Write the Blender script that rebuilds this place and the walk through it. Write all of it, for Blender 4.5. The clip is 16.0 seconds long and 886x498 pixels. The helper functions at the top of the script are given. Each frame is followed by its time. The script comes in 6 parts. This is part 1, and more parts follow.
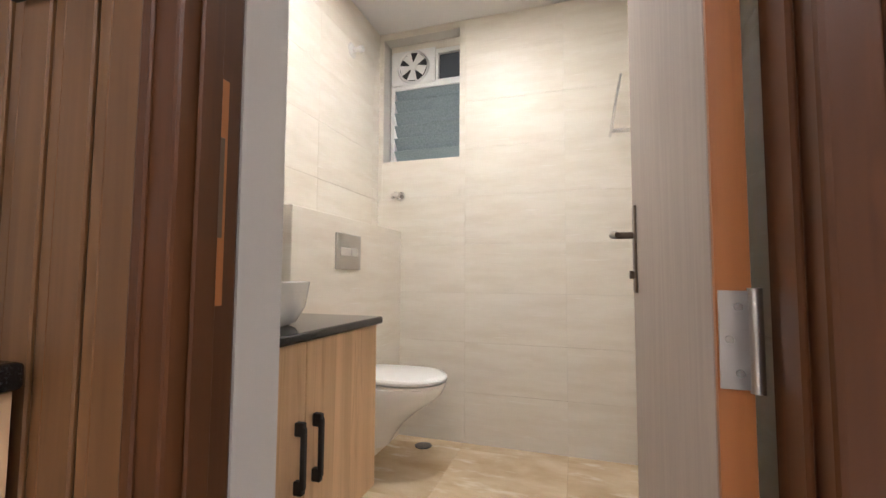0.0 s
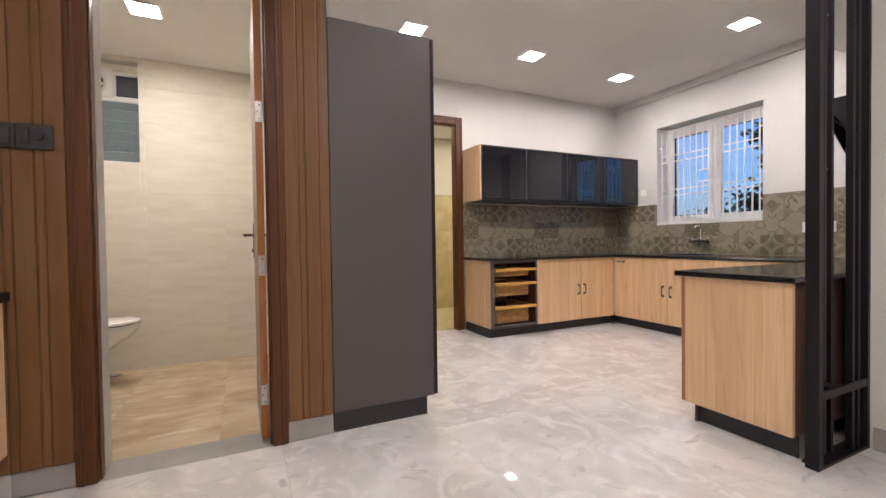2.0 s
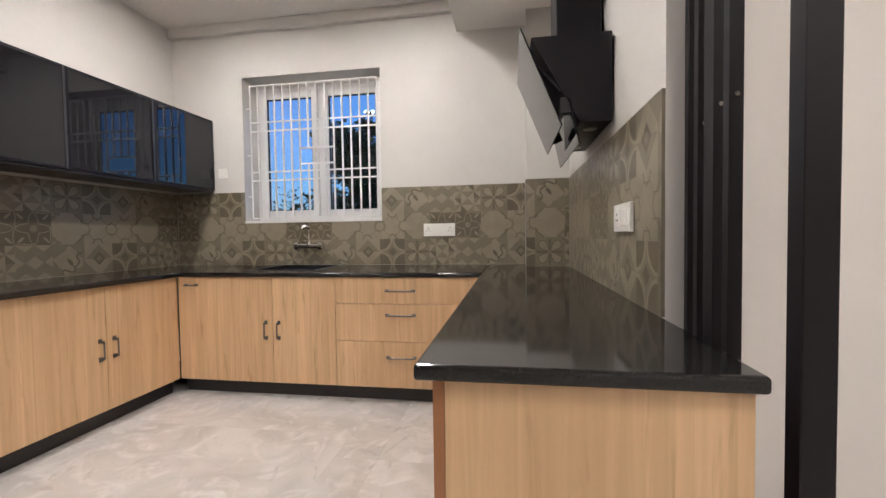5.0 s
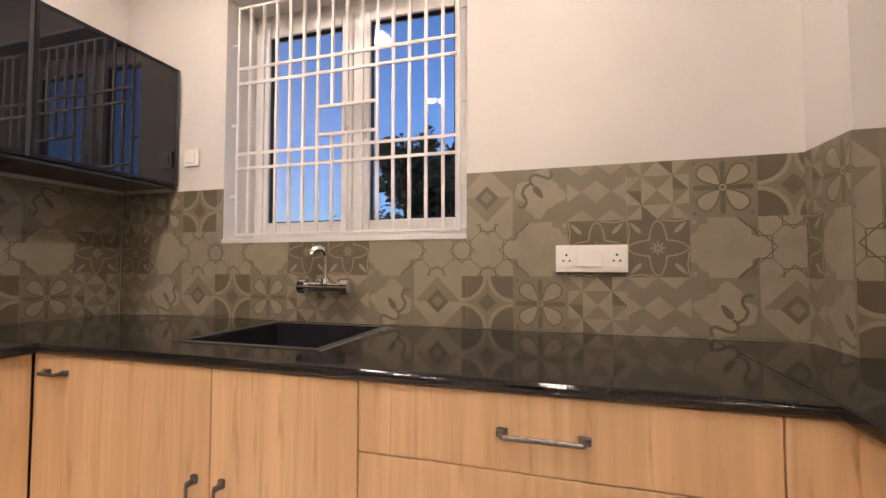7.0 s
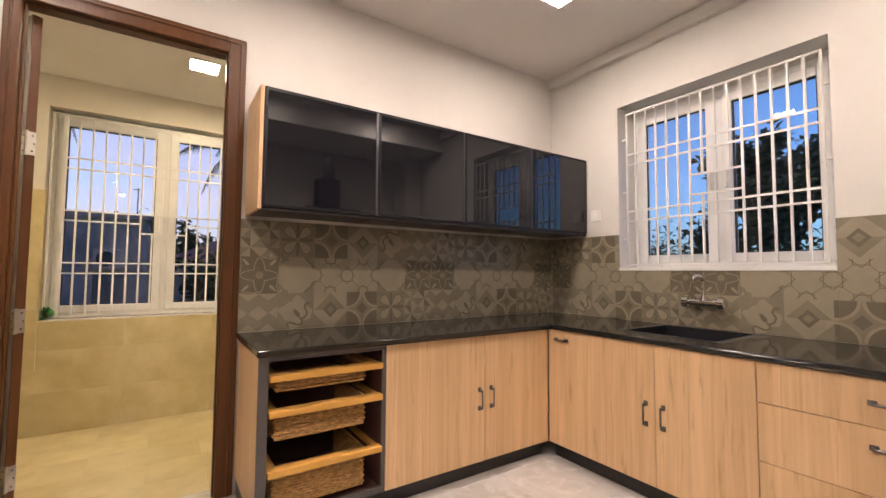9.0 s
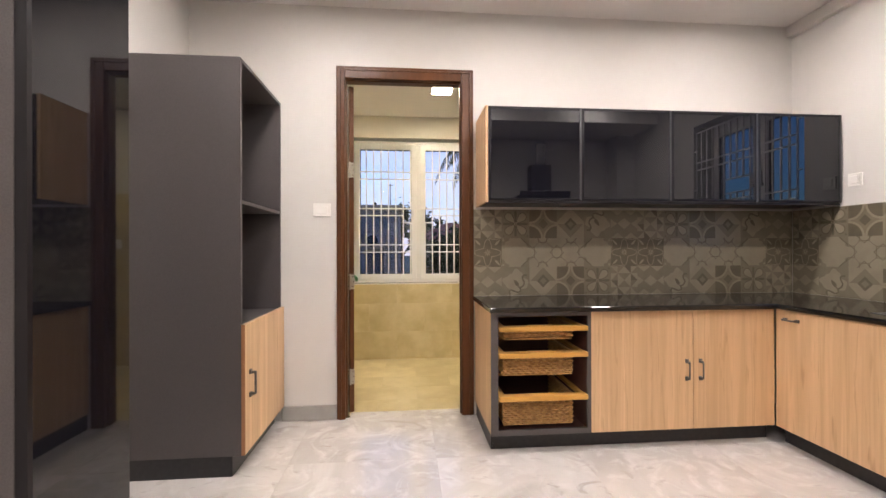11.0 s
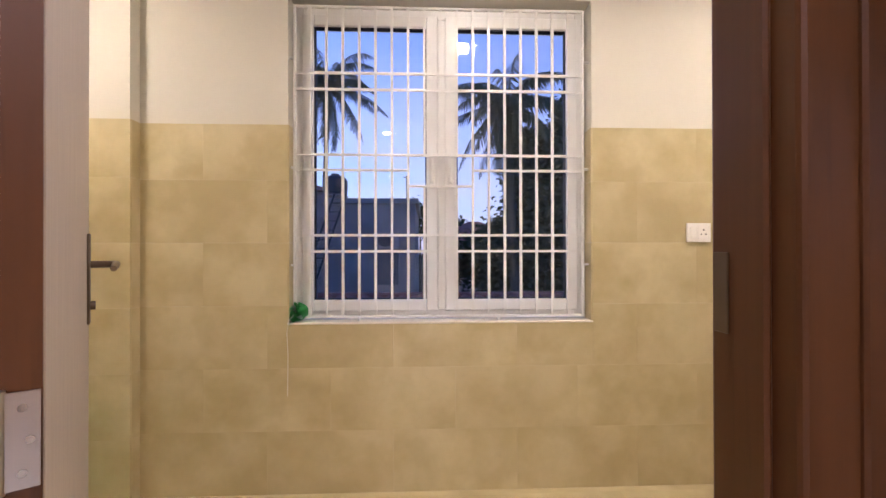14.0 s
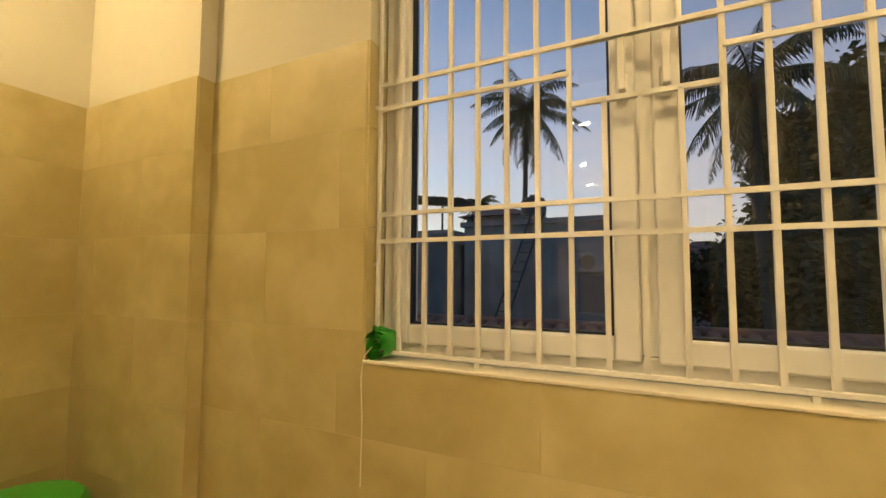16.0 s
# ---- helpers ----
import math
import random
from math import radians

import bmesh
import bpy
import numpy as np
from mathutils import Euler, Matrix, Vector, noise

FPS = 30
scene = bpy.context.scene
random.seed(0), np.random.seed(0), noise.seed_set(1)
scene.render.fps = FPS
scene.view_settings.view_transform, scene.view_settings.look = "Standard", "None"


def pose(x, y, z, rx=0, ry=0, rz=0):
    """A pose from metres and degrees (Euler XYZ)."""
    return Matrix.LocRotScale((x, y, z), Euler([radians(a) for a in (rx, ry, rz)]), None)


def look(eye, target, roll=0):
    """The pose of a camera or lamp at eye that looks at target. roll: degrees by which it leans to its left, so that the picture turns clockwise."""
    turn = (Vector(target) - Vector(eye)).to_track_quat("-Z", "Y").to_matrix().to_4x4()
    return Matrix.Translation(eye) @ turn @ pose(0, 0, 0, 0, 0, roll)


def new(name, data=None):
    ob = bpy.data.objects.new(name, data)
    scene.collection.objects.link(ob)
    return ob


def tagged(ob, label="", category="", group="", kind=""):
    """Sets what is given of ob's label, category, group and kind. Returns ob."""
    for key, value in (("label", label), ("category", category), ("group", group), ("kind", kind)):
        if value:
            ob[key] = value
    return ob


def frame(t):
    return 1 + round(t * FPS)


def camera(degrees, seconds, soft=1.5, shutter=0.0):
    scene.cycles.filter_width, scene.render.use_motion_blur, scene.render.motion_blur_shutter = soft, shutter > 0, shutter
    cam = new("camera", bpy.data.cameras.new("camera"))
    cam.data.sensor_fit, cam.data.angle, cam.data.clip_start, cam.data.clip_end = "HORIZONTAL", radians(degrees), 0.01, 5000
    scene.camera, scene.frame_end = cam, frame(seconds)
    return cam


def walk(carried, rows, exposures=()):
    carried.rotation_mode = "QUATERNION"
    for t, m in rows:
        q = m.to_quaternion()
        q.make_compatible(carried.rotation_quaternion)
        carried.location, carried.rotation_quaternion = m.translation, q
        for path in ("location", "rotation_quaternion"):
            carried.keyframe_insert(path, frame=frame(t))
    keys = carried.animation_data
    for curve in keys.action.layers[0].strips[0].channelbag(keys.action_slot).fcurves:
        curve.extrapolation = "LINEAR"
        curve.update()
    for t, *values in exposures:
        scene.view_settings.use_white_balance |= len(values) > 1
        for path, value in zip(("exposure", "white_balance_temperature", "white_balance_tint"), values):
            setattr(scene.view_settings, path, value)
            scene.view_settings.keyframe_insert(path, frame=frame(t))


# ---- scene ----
cam = camera(93.0, 16.0)
PATH = [
    (0, (-4.781, -2.417, 0.967), (-5.387, -0.514, 1.091), 0.3),
    (0.5, (-4.726, -2.993, 0.999), (-4.951, -1.008, 1.104), 0.0),
    (1, (-4.668, -3.529, 0.989), (-4.529, -1.535, 1.06), -0.3),
    (1.5, (-4.668, -3.99, 0.996), (-4.136, -2.062, 1.013), -0.5),
    (2, (-4.711, -4.245, 1.012), (-3.848, -2.441, 0.976), -0.8),
    (2.5, (-4.723, -4.184, 0.989), (-3.53, -2.581, 0.9), -0.7),
    (3, (-4.606, -3.884, 0.974), (-3.112, -2.56, 0.849), -0.5),
    (3.5, (-4.39, -3.542, 0.963), (-2.693, -2.492, 0.823), -0.5),
    (4, (-4.057, -3.239, 0.958), (-2.215, -2.471, 0.83), -0.7),
    (4.5, (-3.645, -3.031, 1.004), (-1.716, -2.514, 0.907), -0.4),
    (4.7, (-3.463, -2.975, 1.036), (-1.513, -2.541, 0.945), -0.7),
    (5.5, (-2.86, -2.56, 1.07), (-0.872, -2.34, 1.035), -0.7),
    (6.2, (-2.23, -2.42, 1.10), (-0.245, -2.16, 1.09), -0.6),
    (6.8, (-1.722, -2.358, 1.126), (0.214, -1.856, 1.124), -0.5),
    (7, (-1.617, -2.204, 1.072), (0.301, -1.642, 1.152), -0.0),
    (7.5, (-1.637, -1.884, 1.185), (0.176, -1.046, 1.286), -0.2),
    (8, (-2.016, -1.94, 1.186), (-0.389, -0.787, 1.343), 0.4),
    (8.5, (-2.452, -2.185, 1.162), (-1.072, -0.743, 1.289), 0.2),
    (9, (-2.762, -2.478, 1.157), (-1.658, -0.815, 1.267), 0.4),
    (9.5, (-2.918, -2.777, 1.131), (-2.126, -0.943, 1.217), 0.1),
    (10, (-2.904, -2.996, 1.208), (-2.398, -1.061, 1.23), 0.1),
    (10.2, (-2.907, -3.043, 1.19), (-2.482, -1.089, 1.221), -0.0),
    (12.3, (-2.855, -2.041, 1.148), (-2.86, -0.042, 1.079), -0.3),
    (12.5, (-2.876, -1.812, 1.154), (-2.859, 0.187, 1.083), -0.2),
    (13, (-2.859, -1.263, 1.134), (-2.83, 0.736, 1.103), -0.1),
    (13.5, (-2.828, -0.765, 1.116), (-2.781, 1.234, 1.13), -0.1),
    (14, (-2.841, -0.378, 1.132), (-2.762, 1.621, 1.14), -0.1),
    (14.5, (-2.743, -0.022, 1.133), (-2.703, 1.977, 1.158), -0.1),
    (15, (-2.625, 0.213, 1.093), (-2.733, 2.209, 1.149), -0.2),
    (15.5, (-2.666, 0.441, 1.058), (-3.215, 2.364, 1.11), -0.3),
    (16, (-2.78, 0.653, 1.026), (-3.629, 2.459, 1.158), 0.3),
]
EXPOSURES = [
    (0.0, 0.42, 5650, 10), (0.7, 0.56, 5650, 10), (2.0, 0.2, 6050, 11), (3.0, 0.02, 6000, 8), (4.5, 0.07, 6000, 7), (6.8, 0.26, 7200, 17), (8.0, 0.30, 7700, 21), (9.0, 0.24, 7100, 16), (10.0, 0.28, 6450, 12),
    (12.5, 0.55, 6150, 12), (13.5, 0.55, 5750, 19), (14.0, 0.33, 5700, 25), (14.5, 0.04, 7000, 16), (15.0, -0.25, 9500, 8), (15.5, -0.1, 11500, 5), (16.0, -0.02, 11500, 6),
]
walk(cam, [(t, look(eye, target, roll)) for t, eye, target, roll in PATH], EXPOSURES)
# ---- settings ----
SKY, LAMP, LAMP_U, LAMP_B = 0.50, 172.0, 172.0, 215.0

# ---- light ----
world = bpy.data.worlds.new("dusk")
scene.world = world
world.use_nodes = True
wn = world.node_tree.nodes
sky = wn.new("ShaderNodeTexSky")
sky.sky_type, sky.sun_disc = "NISHITA", False
sky.sun_elevation, sky.sun_rotation = radians(5.5), radians(-50)
sky.ozone_density, sky.dust_density, sky.air_density = 6.5, 0.6, 1.0
calm, grey = wn.new("ShaderNodeMix"), wn.new("ShaderNodeRGBToBW")
calm.data_type = "RGBA"
calm.inputs[0].default_value = 0.2
world.node_tree.links.new(sky.outputs[0], grey.inputs[0])
world.node_tree.links.new(sky.outputs[0], calm.inputs[6])
world.node_tree.links.new(grey.outputs[0], calm.inputs[7])
# thin evening cloud: pinkish white streaks, denser low over the horizon
wtc, wmap, wsep = wn.new("ShaderNodeTexCoord"), wn.new("ShaderNodeMapping"), wn.new("ShaderNodeSeparateXYZ")
wmap.inputs["Scale"].default_value = (3.0, 3.0, 9.0)
wcl, wlow, wcr = wn.new("ShaderNodeTexNoise"), wn.new("ShaderNodeMapRange"), wn.new("ShaderNodeMapRange")
wcl.inputs["Scale"].default_value, wcl.inputs["Detail"].default_value = 1.6, 6
wlow.inputs[1].default_value, wlow.inputs[2].default_value, wlow.inputs[3].default_value, wlow.inputs[4].default_value = 0.0, 0.62, 0.98, 0.05
wcr.inputs[1].default_value, wcr.inputs[2].default_value, wcr.inputs[3].default_value, wcr.inputs[4].default_value = 0.38, 0.66, 0.72, 1.0
# the cloud is lit on the sunset side alone
wdot, wside, wglow = wn.new("ShaderNodeVectorMath"), wn.new("ShaderNodeMapRange"), wn.new("ShaderNodeMath")
wdot.operation, wglow.operation = "DOT_PRODUCT", "MULTIPLY"
wdot.inputs[1].default_value = (-0.45, 0.89, 0.0)
wside.inputs[1].default_value, wside.inputs[2].default_value, wside.inputs[3].default_value, wside.inputs[4].default_value = -0.1, 0.75, 0.15, 1.0
wmul, wmix = wn.new("ShaderNodeMath"), wn.new("ShaderNodeMix")
wmul.operation, wmix.data_type = "MULTIPLY", "RGBA"
wl = world.node_tree.links
wl.new(wtc.outputs["Generated"], wmap.inputs[0])
wl.new(wmap.outputs[0], wcl.inputs["Vector"])
wl.new(wtc.outputs["Generated"], wsep.inputs[0])
wl.new(wsep.outputs[2], wlow.inputs[0])
wl.new(wcl.outputs[0], wcr.inputs[0])
wl.new(wlow.outputs[0], wmul.inputs[0])
wl.new(wcr.outputs[0], wmul.inputs[1])
wl.new(wtc.outputs["Generated"], wdot.inputs[0])
wl.new(wdot.outputs["Value"], wside.inputs[0])
wl.new(wside.outputs[0], wglow.inputs[0])
wl.new(wmul.outputs[0], wglow.inputs[1])
wl.new(wglow.outputs[0], wmix.inputs[0])
wl.new(calm.outputs[2], wmix.inputs[6])
wmix.inputs[7].default_value = (1.52, 1.42, 1.80, 1)
wl.new(wmix.outputs[2], wn["Background"].inputs[0])
wn["Background"].inputs[1].default_value = SKY


# ---- materials ----
def mat(name, color, rough=0.5, metal=0.0, spec=0.5):
    m = bpy.data.materials.new(name)
    m.use_nodes = True
    b = m.node_tree.nodes["Principled BSDF"]
    b.inputs["Base Color"].default_value = (*color, 1)
    b.inputs["Roughness"].default_value = rough
    b.inputs["Metallic"].default_value = metal
    b.inputs["Specular IOR Level"].default_value = spec
    return m


def mixed(m, fac, a, b, target="Base Color"):
    """Drive an input of the material's shader by a mix of two colours."""
    t = m.node_tree
    r = t.nodes.new("ShaderNodeMix")
    r.data_type = "RGBA"
    t.links.new(fac, r.inputs["Factor"])
    for sock, v in ((r.inputs[6], a), (r.inputs[7], b)):
        if isinstance(v, tuple):
            sock.default_value = (*v, 1)
        else:
            t.links.new(v, sock)
    if target:
        t.links.new(r.outputs[2], t.nodes["Principled BSDF"].inputs[target])
    return r.outputs[2]


def noise_fac(m, scale, stretch=(1, 1, 1), detail=4, lo=0.35, hi=0.65, rough=0.55, distort=0.0, shift=True):
    """A noise in object space, shifted from piece to piece, as a factor between lo and hi."""
    t = m.node_tree
    co = t.nodes.new("ShaderNodeTexCoord")
    mp = t.nodes.new("ShaderNodeMapping")
    mp.inputs["Scale"].default_value = stretch
    t.links.new(co.outputs["Object"], mp.inputs[0])
    if shift:
        oi = t.nodes.new("ShaderNodeObjectInfo")
        mul = t.nodes.new("ShaderNodeMath")
        mul.operation = "MULTIPLY"
        mul.inputs[1].default_value = 37.0
        t.links.new(oi.outputs["Random"], mul.inputs[0])
        t.links.new(mul.outputs[0], mp.inputs["Location"])
    n = t.nodes.new("ShaderNodeTexNoise")
    n.inputs["Scale"].default_value, n.inputs["Detail"].default_value = scale, detail
    n.inputs["Roughness"].default_value, n.inputs["Distortion"].default_value = rough, distort
    t.links.new(mp.outputs[0], n.inputs["Vector"])
    r = t.nodes.new("ShaderNodeMapRange")
    r.inputs[1].default_value, r.inputs[2].default_value = lo, hi
    t.links.new(n.outputs[0], r.inputs[0])
    return r.outputs[0]


def bump(m, fac, strength=0.1, distance=0.002):
    t = m.node_tree
    b = t.nodes.new("ShaderNodeBump")
    b.inputs["Strength"].default_value, b.inputs["Distance"].default_value = strength, distance
    t.links.new(fac, b.inputs["Height"])
    t.links.new(b.outputs[0], t.nodes["Principled BSDF"].inputs["Normal"])


def plaster(name, color):
    m = mat(name, color, 0.75, spec=0.3)
    f = noise_fac(m, 1.3, detail=3, shift=False)
    mixed(m, f, color, tuple(c * 0.94 for c in color))
    bump(m, noise_fac(m, 90, detail=2, lo=0, hi=1, shift=False), 0.12, 0.002)
    return m


def wood(name, light, dark, along="z", rough=0.45, scale=1.0, contrast=1.0, spec=0.5):
    """Board figure: broad tonal bands, drawn-out grain and sparse darker flecks along one axis."""
    m = mat(name, light, rough, spec=spec)

    def along_axis(across, length):
        a, b = across * scale, length * scale
        return {"z": (a, a, b), "x": (b, a, a), "y": (a, b, a)}[along]

    def toward(f):
        return tuple(p + (q - p) * f * contrast for p, q in zip(light, dark))

    band = noise_fac(m, 1.0, along_axis(7, 0.3), 2, 0.38, 0.62, distort=0.6)
    grain = noise_fac(m, 1.0, along_axis(34, 0.9), 5, 0.36, 0.70, distort=0.8)
    fleck = noise_fac(m, 1.0, along_axis(40, 3.0), 3, 0.57, 0.76, distort=0.6)
    pores = noise_fac(m, 1.0, along_axis(210, 5), 2, 0.3, 0.8)
    c = mixed(m, band, light, toward(0.34), None)
    c = mixed(m, grain, c, toward(0.5), None)
    mixed(m, fleck, c, toward(0.72))
    bump(m, pores, 0.05, 0.0006)
    return m


WHITE = plaster("white_wall_paint", (0.635, 0.612, 0.58))
CREAM = plaster("cream_wall_paint", (0.655, 0.62, 0.535))
BEIGE = plaster("warm_grey_wall_paint", (0.78, 0.735, 0.69))
CEIL = plaster("ceiling_paint", (0.74, 0.72, 0.69))
OAK = wood("oak_laminate", (0.735, 0.498, 0.285), (0.41, 0.245, 0.12), contrast=1.1)
OAK_EDGE = wood("reddish_edge_band", (0.36, 0.16, 0.07), (0.24, 0.10, 0.04))
TEAK = wood("teak_frame_wood", (0.105, 0.038, 0.012), (0.048, 0.017, 0.005), rough=0.38, spec=0.3)
LIPPING = wood("orange_teak_lipping", (0.42, 0.155, 0.038), (0.30, 0.095, 0.022))
FLUTE = wood("walnut_slats", (0.205, 0.102, 0.041), (0.095, 0.043, 0.016), rough=0.36, scale=0.8, contrast=1.0, spec=0.3)
PINE = wood("pine_runner", (0.60, 0.33, 0.075), (0.48, 0.24, 0.05), "x")
CHARCOAL = mat("charcoal_laminate", (0.07, 0.062, 0.061), 0.5)
bump(CHARCOAL, noise_fac(CHARCOAL, 420, detail=2, lo=0, hi=1), 0.25, 0.0006)
mixed(CHARCOAL, noise_fac(CHARCOAL, 260, detail=2), (0.086, 0.076, 0.076), (0.069, 0.061, 0.061))
INNER = mat("dark_carcass_laminate", (0.045, 0.026, 0.024), 0.6)
mixed(INNER, noise_fac(INNER, 150, detail=2), (0.088, 0.034, 0.028), (0.062, 0.025, 0.021))
PLINTH = mat("black_plinth_laminate", (0.016, 0.014, 0.016), 0.4)
mixed(PLINTH, noise_fac(PLINTH, 40, detail=3), (0.014, 0.013, 0.015), (0.022, 0.02, 0.022))
GRANITE = mat("black_granite", (0.012, 0.012, 0.013), 0.08, spec=0.5)
mixed(GRANITE, noise_fac(GRANITE, 300, detail=3, lo=0.55, hi=0.8, shift=False), (0.009, 0.0085, 0.0085), (0.048, 0.046, 0.044))
BLACKGLASS = mat("black_tinted_glass", (0.006, 0.006, 0.009), 0.03, spec=0.62)
BLACK = mat("black_powder_coat", (0.010, 0.008, 0.010), 0.42, spec=0.25)
bump(BLACK, noise_fac(BLACK, 500, detail=1, lo=0, hi=1), 0.15, 0.0005)
HOODBLACK = mat("hood_black_steel", (0.008, 0.007, 0.010), 0.4, spec=0.25)
DARKALU = mat("dark_aluminium_profile", (0.11, 0.11, 0.115), 0.3, 0.8)
mixed(DARKALU, noise_fac(DARKALU, 30, (1, 1, 0.05), 2), (0.12, 0.12, 0.125), (0.085, 0.085, 0.09))
HANDLE = mat("gunmetal_handle", (0.17, 0.16, 0.155), 0.38, 0.85)
mixed(HANDLE, noise_fac(HANDLE, 90, detail=3), (0.19, 0.18, 0.17), (0.11, 0.10, 0.10))
DARKHANDLE = mat("antique_black_handle", (0.012, 0.010, 0.010), 0.45, 0.4)
CHROME = mat("chrome", (0.75, 0.75, 0.76), 0.08, 1.0)
STEEL = mat("brushed_steel", (0.52, 0.50, 0.47), 0.3, 1.0)
ANTIQUE = mat("antique_brass_lever", (0.16, 0.12, 0.09), 0.35, 0.9)
UPVC = mat("white_upvc", (0.72, 0.715, 0.70), 0.3)
mixed(UPVC, noise_fac(UPVC, 4, detail=4), (0.735, 0.73, 0.715), (0.68, 0.67, 0.65))
GRILLE = mat("white_grille_enamel", (0.70, 0.69, 0.665), 0.4)
bump(GRILLE, noise_fac(GRILLE, 60, detail=2, lo=0, hi=1), 0.1, 0.001)
GASKET = mat("black_gasket", (0.015, 0.015, 0.016), 0.6)
PLATE = mat("white_switch_plastic", (0.82, 0.80, 0.76), 0.25)
DARKPLATE = mat("black_switch_plastic", (0.015, 0.014, 0.014), 0.3)
PINHOLE_SHADE = mat("socket_hole_shade", (0.02, 0.02, 0.02), 0.6)
CERAMIC = mat("white_ceramic", (0.84, 0.83, 0.80), 0.08)
LEAFMAT = mat("door_laminate", (0.37, 0.31, 0.265), 0.5)
mixed(LEAFMAT, noise_fac(LEAFMAT, 25, (3, 3, 0.2), 3), (0.385, 0.325, 0.277), (0.34, 0.285, 0.243))
SKIRT = mat("grey_skirting_tile", (0.36, 0.345, 0.32), 0.25)
mixed(SKIRT, noise_fac(SKIRT, 5, detail=4), (0.38, 0.365, 0.34), (0.32, 0.305, 0.285))
GROUT = mat("pale_grout", (0.58, 0.55, 0.50), 0.7)
GROUT_DARK = mat("taupe_grout", (0.22, 0.20, 0.165), 0.8)
WICKER = mat("wicker", (0.40, 0.22, 0.085), 0.6)
mixed(WICKER, noise_fac(WICKER, 40, detail=3), (0.52, 0.30, 0.115), (0.31, 0.165, 0.055))
GREENPLASTIC = mat("green_plastic", (0.02, 0.32, 0.05), 0.35)
PLANT = mat("fern_leaf", (0.15, 0.25, 0.045), 0.45)
mixed(PLANT, noise_fac(PLANT, 12, detail=2), (0.18, 0.29, 0.055), (0.09, 0.17, 0.03))
SOIL = mat("potting_soil", (0.03, 0.02, 0.012), 0.9)
CABLE = mat("white_cable", (0.7, 0.68, 0.6), 0.5)
SCREW = mat("screw_head", (0.5, 0.49, 0.46), 0.25, 1.0)

MARBLE = mat("polished_marble_tile", (0.56, 0.54, 0.52), 0.035, spec=1.0)
_c = mixed(MARBLE, noise_fac(MARBLE, 1.6, (1, 1.9, 1), 5, 0.36, 0.64, distort=1.6), (0.60, 0.575, 0.55), (0.48, 0.452, 0.425), None)
_c = mixed(MARBLE, noise_fac(MARBLE, 4.2, (1, 1.6, 1), 6, 0.5, 0.72, distort=2.2), _c, (0.655, 0.635, 0.612), None)
mixed(MARBLE, noise_fac(MARBLE, 2.6, (1.8, 1, 1), 6, 0.60, 0.70, distort=3.0), _c, (0.45, 0.42, 0.392))
CREAMTILE = mat("cream_wall_tile", (0.66, 0.60, 0.50), 0.46)
_c = mixed(CREAMTILE, noise_fac(CREAMTILE, 5, (0.6, 0.6, 3.2), 5, 0.38, 0.66), (0.73, 0.68, 0.59), (0.67, 0.61, 0.51), None)
mixed(CREAMTILE, noise_fac(CREAMTILE, 14, (0.4, 0.4, 5), 3, 0.62, 0.76), _c, (0.76, 0.72, 0.65))
BATHFLOOR = mat("travertine_floor_tile", (0.52, 0.40, 0.25), 0.2)
_c = mixed(BATHFLOOR, noise_fac(BATHFLOOR, 5, (0.45, 7.5, 1), 5, 0.36, 0.68, distort=0.3), (0.66, 0.535, 0.365), (0.47, 0.345, 0.20), None)
mixed(BATHFLOOR, noise_fac(BATHFLOOR, 14, (0.35, 7, 1), 4, 0.56, 0.75), _c, (0.75, 0.66, 0.51))
SAND = mat("sand_wall_tile", (0.42, 0.33, 0.19), 0.3)
_c = mixed(SAND, noise_fac(SAND, 3.6, detail=4, lo=0.36, hi=0.64), (0.60, 0.51, 0.295), (0.46, 0.375, 0.19), None)
_c = mixed(SAND, noise_fac(SAND, 4.2, detail=3, lo=0.50, hi=0.80), _c, (0.43, 0.345, 0.165), None)
_oi = SAND.node_tree.nodes.new("ShaderNodeObjectInfo")
_mr = SAND.node_tree.nodes.new("ShaderNodeMapRange")
_mr.inputs[3].default_value, _mr.inputs[4].default_value = 0.0, 0.30
SAND.node_tree.links.new(_oi.outputs["Random"], _mr.inputs[0])
mixed(SAND, _mr.outputs[0], _c, (0.42, 0.34, 0.175))
# printed tones of the patchwork splashback
PT_MID = mat("patchwork_taupe", (0.203, 0.176, 0.123), 0.3)
PT_LIGHT = mat("patchwork_light", (0.288, 0.252, 0.182), 0.3)
PT_DARK = mat("patchwork_dark", (0.134, 0.111, 0.073), 0.3)
for _m, _a in ((PT_MID, (0.203, 0.176, 0.123)), (PT_LIGHT, (0.288, 0.252, 0.182)), (PT_DARK, (0.134, 0.111, 0.073))):
    _c = mixed(_m, noise_fac(_m, 11, detail=6, lo=0.4, hi=0.7), _a, tuple(c * 0.82 for c in _a), None)
    mixed(_m, noise_fac(_m, 3.5, detail=4, lo=0.45, hi=0.7), _c, tuple(c * 0.88 + 0.012 for c in _a))

